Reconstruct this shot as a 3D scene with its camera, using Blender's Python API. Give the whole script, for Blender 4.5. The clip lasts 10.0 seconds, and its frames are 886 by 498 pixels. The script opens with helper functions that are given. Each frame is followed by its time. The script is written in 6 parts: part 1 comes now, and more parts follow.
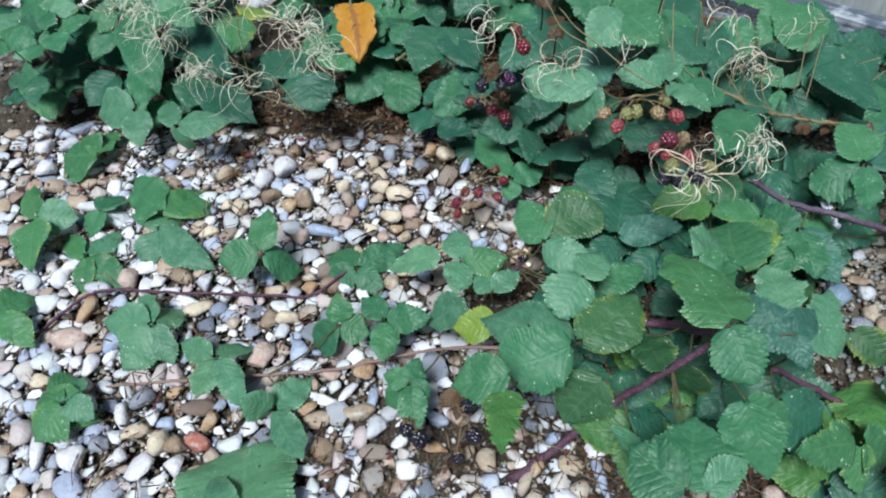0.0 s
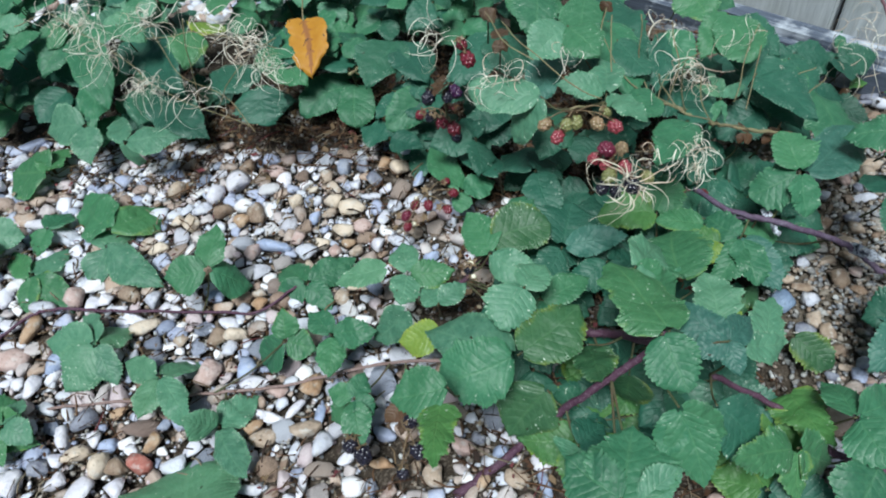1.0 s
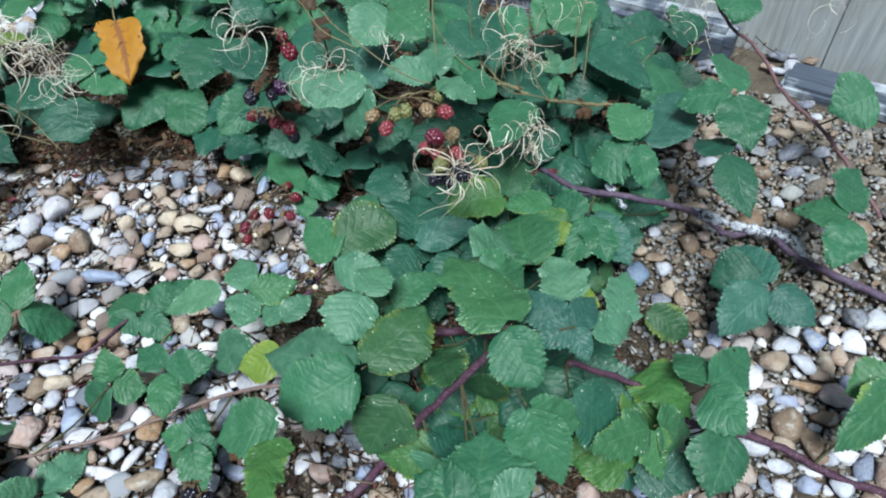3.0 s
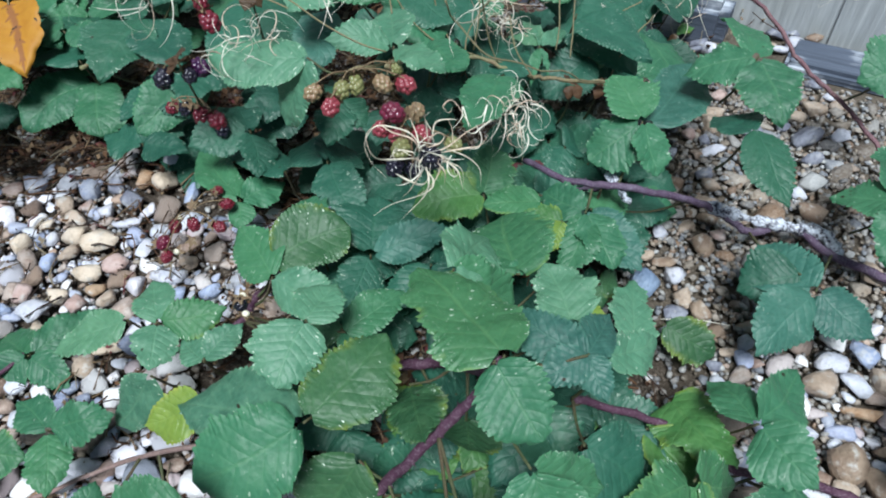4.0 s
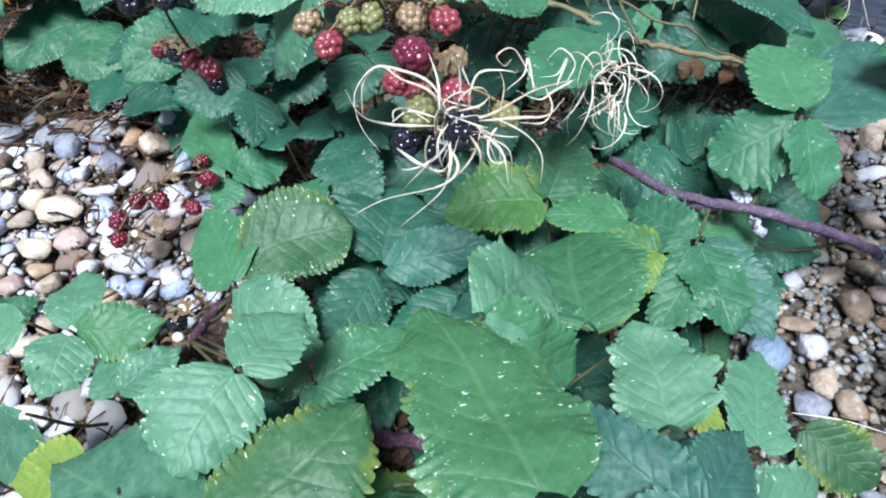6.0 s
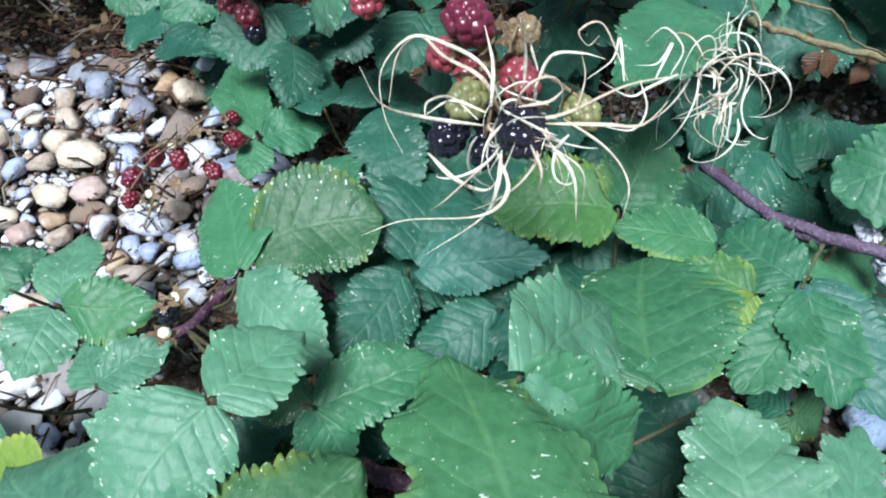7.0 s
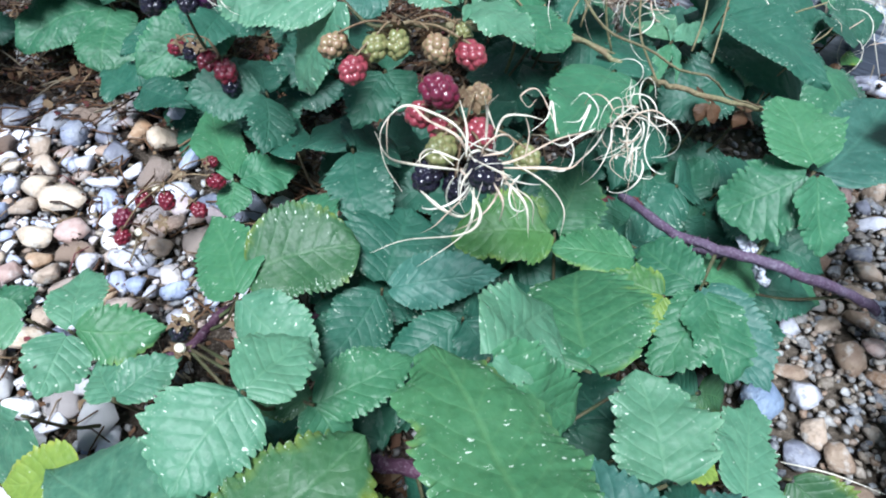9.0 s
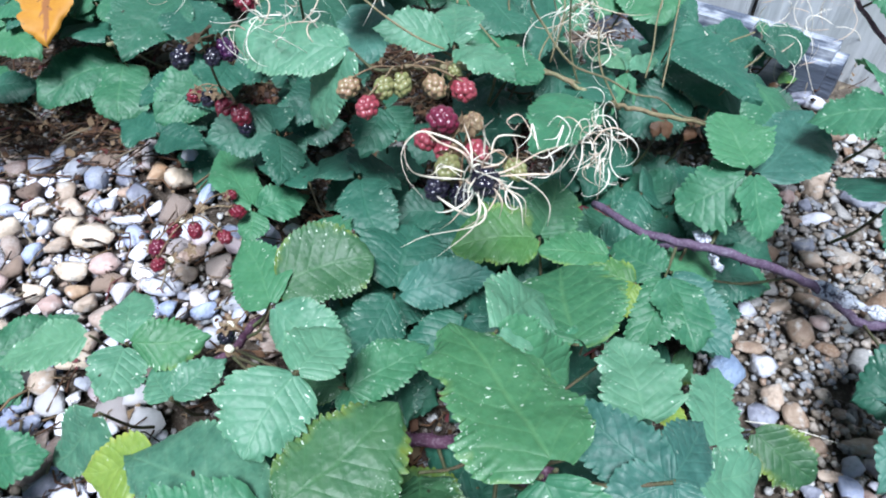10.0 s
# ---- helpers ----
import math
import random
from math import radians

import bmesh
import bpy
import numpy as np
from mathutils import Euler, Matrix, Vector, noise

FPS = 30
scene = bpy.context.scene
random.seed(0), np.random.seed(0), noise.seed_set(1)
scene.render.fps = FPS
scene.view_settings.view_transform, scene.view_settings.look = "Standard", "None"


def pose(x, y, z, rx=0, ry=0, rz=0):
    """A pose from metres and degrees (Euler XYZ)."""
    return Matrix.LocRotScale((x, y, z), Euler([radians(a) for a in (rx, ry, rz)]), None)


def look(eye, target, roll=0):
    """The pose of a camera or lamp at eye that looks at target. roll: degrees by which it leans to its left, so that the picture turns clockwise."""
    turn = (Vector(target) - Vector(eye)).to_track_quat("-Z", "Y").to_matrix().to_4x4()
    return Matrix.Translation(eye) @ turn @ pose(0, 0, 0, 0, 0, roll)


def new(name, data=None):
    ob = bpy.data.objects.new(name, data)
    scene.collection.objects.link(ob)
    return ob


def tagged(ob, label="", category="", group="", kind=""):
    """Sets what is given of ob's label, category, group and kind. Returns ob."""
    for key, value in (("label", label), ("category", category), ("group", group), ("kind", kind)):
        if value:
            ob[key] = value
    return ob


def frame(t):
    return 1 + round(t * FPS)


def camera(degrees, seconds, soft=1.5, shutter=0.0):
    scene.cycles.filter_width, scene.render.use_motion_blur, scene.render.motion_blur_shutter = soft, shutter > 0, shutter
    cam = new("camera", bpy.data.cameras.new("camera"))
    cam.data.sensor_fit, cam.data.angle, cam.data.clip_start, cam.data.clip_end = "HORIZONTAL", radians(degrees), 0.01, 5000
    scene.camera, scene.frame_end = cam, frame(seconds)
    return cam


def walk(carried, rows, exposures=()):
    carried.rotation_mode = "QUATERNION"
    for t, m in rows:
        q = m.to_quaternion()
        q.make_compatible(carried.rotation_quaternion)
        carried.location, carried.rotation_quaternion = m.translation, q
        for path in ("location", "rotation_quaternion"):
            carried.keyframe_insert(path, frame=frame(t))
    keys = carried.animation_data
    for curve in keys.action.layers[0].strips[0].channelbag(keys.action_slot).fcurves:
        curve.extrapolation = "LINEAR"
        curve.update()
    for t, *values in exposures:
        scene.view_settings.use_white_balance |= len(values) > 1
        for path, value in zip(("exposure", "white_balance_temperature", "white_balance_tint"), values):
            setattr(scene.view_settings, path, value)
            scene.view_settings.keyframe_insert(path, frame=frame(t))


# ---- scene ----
cam = camera(68.9, 10.0, soft=2.05)
PATH = [
    (0, (0.085, 0.11, 0.511), (-0.026, 1.39, -1.022), -11.7),
    (0.5, (0.089, 0.103, 0.512), (-0.045, 1.421, -0.987), -10.9),
    (1, (0.115, 0.108, 0.504), (0.067, 1.417, -1.007), -10.4),
    (1.5, (0.124, 0.108, 0.496), (0.144, 1.39, -1.039), -10.3),
    (2, (0.142, 0.115, 0.489), (0.299, 1.369, -1.061), -7.0),
    (2.5, (0.149, 0.123, 0.485), (0.363, 1.363, -1.069), -4.9),
    (3, (0.168, 0.128, 0.473), (0.398, 1.371, -1.076), -7.1),
    (3.2, (0.175, 0.134, 0.461), (0.422, 1.389, -1.076), -7.7),
    (4.3, (0.183, 0.214, 0.368), (0.535, 1.473, -1.146), -5.0),
    (4.5, (0.186, 0.23, 0.358), (0.518, 1.503, -1.149), -4.3),
    (5, (0.19, 0.255, 0.328), (0.438, 1.52, -1.201), -4.5),
    (5.2, (0.197, 0.259, 0.321), (0.417, 1.51, -1.223), -4.3),
    (6.3, (0.225, 0.29, 0.288), (0.3, 1.613, -1.209), -6.4),
    (6.5, (0.231, 0.304, 0.284), (0.236, 1.584, -1.253), -6.4),
    (7, (0.225, 0.319, 0.27), (0.202, 1.55, -1.306), -5.4),
    (7.5, (0.231, 0.32, 0.26), (0.221, 1.513, -1.346), -4.4),
    (8, (0.231, 0.316, 0.268), (0.29, 1.541, -1.312), -2.9),
    (8.5, (0.225, 0.303, 0.284), (0.359, 1.568, -1.259), -1.1),
    (9, (0.21, 0.285, 0.305), (0.391, 1.58, -1.209), -0.3),
    (9.5, (0.193, 0.263, 0.322), (0.386, 1.604, -1.149), -1.8),
    (10, (0.191, 0.244, 0.333), (0.449, 1.603, -1.111), -1.5),
]
walk(cam, [(t, look(eye, target, roll)) for t, eye, target, roll in PATH], [(0, 0.25, 6450, -1), (0.6, 0.2, 6400, 0), (2, 0.22, 6350, -1), (3.2, 0.24, 6300, 0), (4.5, 0.56, 6250, 6), (5, 0.82, 6150, 9), (7.5, 0.72, 6080, 3), (10, 0.86, 6000, 9)])

# ---- light: open shade under a bright sky ----
SUN_UP, SUN_TURN = 66.0, 200.0
world = bpy.data.worlds.new("sky")
scene.world = world
world.use_nodes = True
wn = world.node_tree.nodes
sky = wn.new("ShaderNodeTexSky")
sky.sky_type = "NISHITA"
sky.sun_disc = False
sky.sun_elevation, sky.sun_rotation = radians(SUN_UP), radians(SUN_TURN)
wn["Background"].inputs["Strength"].default_value = 0.038
world.node_tree.links.new(sky.outputs["Color"], wn["Background"].inputs["Color"])
sun = new("sun", bpy.data.lights.new("sun", "SUN"))
sun.data.energy, sun.data.angle, sun.data.color = 4.8, radians(20), (0.94, 0.97, 1.0)
sun.matrix_world = Matrix.Translation((0, 0, 4)) @ Euler((radians(90 - SUN_UP), 0, radians(180 - SUN_TURN))).to_matrix().to_4x4()


# ---- materials ----
class Nodes:
    """A short way to wire a node material."""

    def __init__(self, name):
        self.mat = bpy.data.materials.new(name)
        self.mat.use_nodes = True
        self.tree = self.mat.node_tree
        self.out = self.tree.nodes["Material Output"]
        self.bsdf = self.tree.nodes["Principled BSDF"]

    def add(self, kind, **inputs):
        node = self.tree.nodes.new(kind)
        for key, value in inputs.items():
            self.put(node, key, value)
        return node

    def put(self, node, key, value):
        socket = node.inputs[int(key[1:])] if key[0] == "_" else node.inputs[key.replace("_", " ")]
        if isinstance(value, bpy.types.NodeSocket):
            self.tree.links.new(value, socket)
        else:
            socket.default_value = value

    def math(self, op, a, b=0.0, c=0.0):
        node = self.add("ShaderNodeMath", _0=a, _1=b, _2=c)
        node.operation = op
        return node.outputs[0]

    def mix(self, fac, a, b, blend="MIX"):
        node = self.tree.nodes.new("ShaderNodeMix")
        node.data_type, node.blend_type = "RGBA", blend
        self.put(node, "_0", fac), self.put(node, "_6", a), self.put(node, "_7", b)
        return node.outputs[2]

    def noise(self, where, scale, detail=3.0, rough=0.55):
        return self.add("ShaderNodeTexNoise", Vector=where, Scale=scale, Detail=detail, Roughness=rough).outputs["Fac"]

    def span(self, value, low, high, to_low=0.0, to_high=1.0):
        node = self.add("ShaderNodeMapRange", _0=value, _1=low, _2=high, _3=to_low, _4=to_high)
        return node.outputs[0]

    def ramp(self, fac, stops, constant=False):
        node = self.add("ShaderNodeValToRGB", Fac=fac)
        node.color_ramp.interpolation = "CONSTANT" if constant else "LINEAR"
        e = node.color_ramp.elements
        while len(e) < len(stops):
            e.new(0.5)
        for el, (at, col) in zip(e, stops):
            el.position, el.color = at, (*col, 1)
        return node.outputs[0]

    def bump(self, height, strength, distance=0.001):
        node = self.add("ShaderNodeBump", Height=height, Strength=strength, Distance=distance)
        self.put(self.bsdf, "Normal", node.outputs[0])
        return node.outputs[0]

    def surface(self, color, rough=0.6, spec=0.4, **more):
        self.put(self.bsdf, "Base_Color", color)
        self.put(self.bsdf, "Roughness", rough)
        self.put(self.bsdf, "Specular_IOR_Level", spec)
        for key, value in more.items():
            self.put(self.bsdf, key, value)
        return self.mat


def rgb(r, g, b):
    return (r, g, b, 1.0)


def leaf_material(name, main, other, veins, patch=0.0, patch_color=(0.3, 0.28, 0.03), specks=0.5):
    m = Nodes(name)
    uv = m.add("ShaderNodeTexCoord")
    place, info = uv.outputs["Object"], m.add("ShaderNodeObjectInfo").outputs["Random"]
    sep = m.add("ShaderNodeSeparateXYZ", Vector=uv.outputs["UV"])
    u, v = sep.outputs[0], sep.outputs[1]
    side = m.math("ABSOLUTE", m.math("MULTIPLY_ADD", v, 2.0, -1.0))
    row = m.math("FRACT", m.math("MULTIPLY", m.math("SUBTRACT", u, m.math("MULTIPLY", side, m.span(m.noise(place, 60, 1), 0.3, 0.7, 0.285, 0.315))), 7.0))
    ridge = m.math("ABSOLUTE", m.math("SUBTRACT", row, 0.5))
    lateral = m.span(ridge, 0.38, 0.5)
    pillow = m.math("POWER", m.math("MULTIPLY", ridge, 2.0), 3.0)
    midrib = m.span(side, 0.07, 0.015)
    vein = m.math("MAXIMUM", m.math("MULTIPLY", lateral, 0.75), midrib)
    offset = m.add("ShaderNodeVectorMath", _0=place, _1=m.add("ShaderNodeCombineXYZ", X=m.math("MULTIPLY", info, 7.0), Y=info, Z=info).outputs[0])
    spot = offset.outputs[0]
    blotch = m.noise(spot, 45, 4)
    fine = m.noise(spot, 420, 3)
    streak = m.add("ShaderNodeVectorMath", _0=spot, _1=(1.0, 0.45, 0.45))
    streak.operation = "MULTIPLY"
    streak = streak.outputs[0]
    color = m.mix(m.span(blotch, 0.3, 0.7), rgb(*main), rgb(*other))
    other_pick = m.math("FRACT", m.math("MULTIPLY", info, 13.7))
    color = m.mix(m.span(info, 0.3, 1.0, 0.0, 0.75), color, rgb(main[0] * 0.45, main[1] * 0.52, main[2] * 0.58))
    color = m.mix(m.span(other_pick, 0.55, 1.0, 0.0, 0.55), color, rgb(main[0] * 1.75, main[1] * 1.3, main[2] * 0.95))
    color = m.mix(m.span(side, 0.84, 1.0, 0.0, 0.5), color, rgb(main[0] * 2.2, main[1] * 1.6, main[2] * 1.5))
    if patch:
        edge = m.math("ADD", m.math("MULTIPLY", side, 0.55), m.math("MULTIPLY", blotch, 1.1))
        color = m.mix(m.span(edge, 1.12 - patch, 1.32 - patch), color, rgb(*patch_color))
    color = m.mix(m.math("MULTIPLY", m.math("MAXIMUM", m.math("MULTIPLY", lateral, 0.5), midrib), 0.22), color, rgb(*veins))
    pucker = m.add("ShaderNodeTexVoronoi", Vector=spot, Scale=330.0).outputs["Distance"]
    color = m.mix(m.span(pucker, 0.1, 0.8, 0.3, 0.0), color, rgb(main[0] * 0.5, main[1] * 0.6, main[2] * 0.6))
    color = m.mix(m.span(m.noise(spot, 130, 5, 0.7), 0.42, 0.68, 0.0, 0.4), color, rgb(main[0] * 1.9 + 0.01, main[1] * 1.45, main[2] * 1.5))
    color = m.mix(m.span(fine, 0.35, 0.75, 0.0, 0.32), color, rgb(main[0] * 1.6, main[1] * 1.45, main[2] * 1.5))
    near_rim = m.math("MULTIPLY_ADD", side, 0.1, m.span(m.noise(spot, 38, 2), 0.3, 0.7, -0.05, 0.1))
    flecks = m.math("MAXIMUM", m.span(m.math("ADD", m.noise(streak, 640, 1, 0.7), near_rim), 0.82, 0.86), m.math("MULTIPLY", m.span(m.math("ABSOLUTE", m.math("SUBTRACT", m.noise(spot, 260, 1), 0.52)), 0.012, 0.003), m.span(m.noise(spot, 70, 2), 0.68, 0.74)))
    color = m.mix(m.math("MULTIPLY", flecks, specks), color, rgb(0.55, 0.64, 0.53))
    dust = m.span(m.math("ADD", m.noise(spot, 900, 2, 0.6), m.math("MULTIPLY", m.math("MULTIPLY", side, side), m.span(m.noise(spot, 30, 2), 0.35, 0.7, 0.02, 0.22))), 0.73, 0.81)
    color = m.mix(m.math("MULTIPLY", dust, specks * 0.6), color, rgb(0.5, 0.6, 0.5))
    holes = m.span(m.noise(spot, 125, 1), 0.79, 0.8)
    color = m.mix(holes, color, rgb(0.02, 0.016, 0.01))
    height = m.math("ADD", m.math("MULTIPLY", m.math("SUBTRACT", 1.0, m.math("MAXIMUM", pillow, midrib)), 0.5), m.math("ADD", m.math("MULTIPLY", m.noise(spot, 200, 4), 0.8), m.math("MULTIPLY", pucker, 0.5)))
    m.bump(height, 0.42, 0.0012)
    m.surface(color, m.span(blotch, 0.2, 0.8, 0.42, 0.6), 0.38)
    glow = m.add("ShaderNodeBsdfTranslucent", Color=m.mix(0.5, color, rgb(main[0] * 1.8, main[1] * 1.6, main[2] * 0.6)))
    both = m.add("ShaderNodeMixShader", _0=0.14, _1=m.bsdf.outputs[0], _2=glow.outputs[0])
    m.tree.links.new(both.outputs[0], m.out.inputs["Surface"])
    return m.mat


LEAF = {
    "g": leaf_material("leaf_green", (0.034, 0.136, 0.07), (0.047, 0.166, 0.088), (0.14, 0.3, 0.14)),
    # Pale leaves, and leaves on the left with bright haze put into their green.
    "p": leaf_material("leaf_pale_hazed_green", (0.066, 0.184, 0.112), (0.088, 0.218, 0.135), (0.18, 0.34, 0.2), specks=0.9),
    # Dark leaves, and lower leaves with the shade put into their green.
    "d": leaf_material("leaf_dark_shaded_green", (0.019, 0.088, 0.058), (0.029, 0.116, 0.075), (0.06, 0.19, 0.11), specks=0.6),
    "b": leaf_material("leaf_blue_green", (0.034, 0.12, 0.092), (0.046, 0.143, 0.108), (0.11, 0.25, 0.18), specks=0.3),
    "v": leaf_material("leaf_green_yellowing", (0.04, 0.146, 0.066), (0.054, 0.172, 0.076), (0.17, 0.32, 0.13), 0.04, (0.19, 0.27, 0.05), 0.9),
    "k": leaf_material("leaf_olive_green", (0.03, 0.098, 0.042), (0.043, 0.12, 0.046), (0.11, 0.24, 0.1), 0.08, (0.16, 0.21, 0.03), 1.0),
    "y": leaf_material("leaf_yellow_green", (0.048, 0.15, 0.046), (0.075, 0.184, 0.052), (0.16, 0.29, 0.1), 0.1, (0.2, 0.26, 0.035)),
    "w": leaf_material("leaf_withered", (0.06, 0.035, 0.02), (0.11, 0.07, 0.04), (0.25, 0.18, 0.1), specks=0.1),
    "m": leaf_material("leaf_maroon", (0.07, 0.015, 0.022), (0.12, 0.03, 0.035), (0.15, 0.06, 0.06), specks=0.1),
    "Y": leaf_material("leaf_yellow", (0.13, 0.22, 0.04), (0.18, 0.27, 0.05), (0.25, 0.34, 0.1), 0.15, (0.32, 0.32, 0.05)),
}


def bark_material(name, main, other, pale):
    m = Nodes(name)
    place = m.add("ShaderNodeTexCoord").outputs["Object"]
    n = m.noise(place, 90, 4)
    f = m.noise(place, 700, 3)
    color = m.mix(m.span(n, 0.35, 0.65), rgb(*main), rgb(*other))
    color = m.mix(m.span(m.noise(place, 240, 3, 0.7), 0.48, 0.7, 0.0, 0.6), color, rgb(*[c * 0.5 for c in main]))
    color = m.mix(m.span(f, 0.52, 0.74, 0.0, 0.6), color, rgb(*pale))
    m.bump(m.math("ADD", n, f), 0.7, 0.0012)
    return m.surface(color, 0.62, 0.25)


CANE = bark_material("purple_cane", (0.06, 0.022, 0.045), (0.09, 0.042, 0.07), (0.24, 0.18, 0.22))
CANE_BLOOM = bark_material("bloomed_purple_cane", (0.085, 0.05, 0.09), (0.12, 0.09, 0.14), (0.26, 0.23, 0.29))
CANE_MAUVE = bark_material("mauve_cane", (0.16, 0.08, 0.1), (0.2, 0.11, 0.12), (0.32, 0.22, 0.22))
BLEACHED = bark_material("bleached_pods", (0.68, 0.63, 0.54), (0.78, 0.74, 0.65), (0.88, 0.86, 0.8))
CANE_BROWN = bark_material("brown_green_stem", (0.2, 0.15, 0.09), (0.19, 0.19, 0.1), (0.34, 0.3, 0.2))
CANE_GREY = bark_material("grey_pink_stem", (0.2, 0.13, 0.12), (0.26, 0.18, 0.17), (0.35, 0.28, 0.27))
PETIOLE = bark_material("petiole_green_red", (0.06, 0.08, 0.035), (0.08, 0.055, 0.035), (0.12, 0.13, 0.07))
m = Nodes("white_crusted_bark")
place = m.add("ShaderNodeTexCoord").outputs["Object"]
flake = m.noise(place, 210, 5, 0.7)
tone = m.mix(m.span(flake, 0.43, 0.55), rgb(0.05, 0.045, 0.07), rgb(0.55, 0.58, 0.68))
tone = m.mix(m.span(m.noise(place, 520, 3), 0.5, 0.66, 0.0, 0.8), tone, rgb(0.82, 0.84, 0.9))
m.bump(flake, 1.0, 0.003)
LICHEN = m.surface(tone, 0.8, 0.2)
STRAW = bark_material("bleached_straw", (0.6, 0.53, 0.42), (0.7, 0.64, 0.53), (0.85, 0.82, 0.74))
STRAW_TAN = bark_material("tan_straw", (0.5, 0.37, 0.29), (0.58, 0.47, 0.37), (0.7, 0.62, 0.53))
HULL = bark_material("dry_sepal", (0.13, 0.08, 0.05), (0.2, 0.14, 0.08), (0.42, 0.36, 0.24))
PITH = bark_material("white_core", (0.75, 0.7, 0.55), (0.8, 0.76, 0.62), (0.9, 0.87, 0.8))


def berry_material(name, main, other, rough):
    m = Nodes(name)
    place = m.add("ShaderNodeTexCoord").outputs["Object"]
    bead = m.span(m.noise(place, 9, 2), 0.35, 0.65)
    color = m.mix(bead, rgb(*main), rgb(*other))
    color = m.mix(m.span(m.noise(place, 14, 2), 0.4, 0.8, 0.0, 0.3), color, rgb(*[min(1, c * 1.7 + 0.01) for c in main]))
    return m.surface(color, rough, 0.5, Coat_Weight=0.2, Coat_Roughness=0.25)


BERRY = {
    "black": berry_material("ripe_black", (0.004, 0.004, 0.009), (0.011, 0.008, 0.022), 0.24),
    "purple": berry_material("purple_black", (0.05, 0.008, 0.04), (0.02, 0.01, 0.045), 0.25),
    "purplered": berry_material("wine_red", (0.085, 0.007, 0.026), (0.125, 0.011, 0.03), 0.28),
    "red": berry_material("red", (0.15, 0.01, 0.022), (0.09, 0.007, 0.02), 0.3),
    "pink": berry_material("light_red", (0.22, 0.04, 0.05), (0.17, 0.018, 0.035), 0.34),
    "blush": berry_material("pinkish_green", (0.23, 0.13, 0.085), (0.2, 0.165, 0.08), 0.38),
    "green": berry_material("unripe_green", (0.14, 0.16, 0.058), (0.19, 0.165, 0.07), 0.4),
}


PALE = [(0.0, (0.510, 0.526, 0.620)), (0.16, (0.316, 0.224, 0.186)), (0.24, (0.643, 0.633, 0.734)), (0.4, (0.214, 0.136, 0.103)), (0.45, (0.418, 0.361, 0.372)), (0.54, (0.306, 0.341, 0.496)), (0.68, (0.337, 0.224, 0.165)), (0.73, (0.724, 0.702, 0.744)), (0.83, (0.183, 0.214, 0.321)), (0.9, (0.214, 0.126, 0.103)), (0.94, (0.429, 0.341, 0.372))]
# Tones for grit and fence gravel; their darkness also stands in for bramble shade.
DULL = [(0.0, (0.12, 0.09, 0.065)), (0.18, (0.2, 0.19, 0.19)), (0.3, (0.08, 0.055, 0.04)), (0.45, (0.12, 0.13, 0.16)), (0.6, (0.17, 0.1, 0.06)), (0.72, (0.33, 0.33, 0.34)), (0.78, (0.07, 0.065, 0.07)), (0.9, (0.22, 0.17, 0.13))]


def stone_material(name, per_object, tones):
    m = Nodes(name)
    place = m.add("ShaderNodeTexCoord").outputs["Object"]
    pick = m.add("ShaderNodeObjectInfo").outputs["Random"] if per_object else m.add("ShaderNodeNewGeometry").outputs["Random Per Island"]
    tone = m.ramp(pick, tones, True)
    shift = m.add("ShaderNodeVectorMath", _0=place, _1=m.add("ShaderNodeCombineXYZ", X=m.math("MULTIPLY", pick, 9.0), Y=pick, Z=pick).outputs[0]).outputs[0]
    blotch, fine = m.noise(shift, 70, 4, 0.6), m.noise(shift, 600, 3)
    fade = m.math("FRACT", m.math("MULTIPLY", pick, 37.0))
    color = m.mix(m.span(blotch, 0.35, 0.7), tone, m.mix(m.math("MULTIPLY", fade, 0.6), tone, rgb(0.55, 0.54, 0.54)))
    color = m.mix(m.span(m.noise(shift, 160, 4, 0.65), 0.58, 0.7, 0.0, 0.5), color, m.mix(0.5, tone, rgb(0.16, 0.12, 0.09)))
    color = m.mix(m.span(fine, 0.4, 0.8, 0.0, 0.2), color, rgb(0.78, 0.74, 0.68))
    m.bump(m.math("ADD", m.noise(shift, 190, 4, 0.6), m.math("MULTIPLY", fine, 0.3)), 0.7, 0.0025)
    return m.surface(color, 0.5, 0.4)


def plain_stone(name, main, other, dusting=(0.5, 0.49, 0.48)):
    m = Nodes(name)
    place = m.add("ShaderNodeTexCoord").outputs["Object"]
    where = m.add("ShaderNodeNewGeometry").outputs["Position"]
    color = m.mix(m.span(m.noise(where, 70, 5, 0.65), 0.4, 0.6), rgb(*main), rgb(*other))
    color = m.mix(m.span(m.noise(where, 130, 4, 0.6), 0.55, 0.68, 0.0, 0.65), color, rgb(*dusting))
    color = m.mix(m.span(m.noise(where, 210, 4, 0.7), 0.56, 0.7, 0.0, 0.7), color, rgb(*[c * 0.45 for c in main]))
    m.bump(m.noise(where, 170, 5, 0.6), 0.8, 0.003)
    return m.surface(color, 0.5, 0.35)


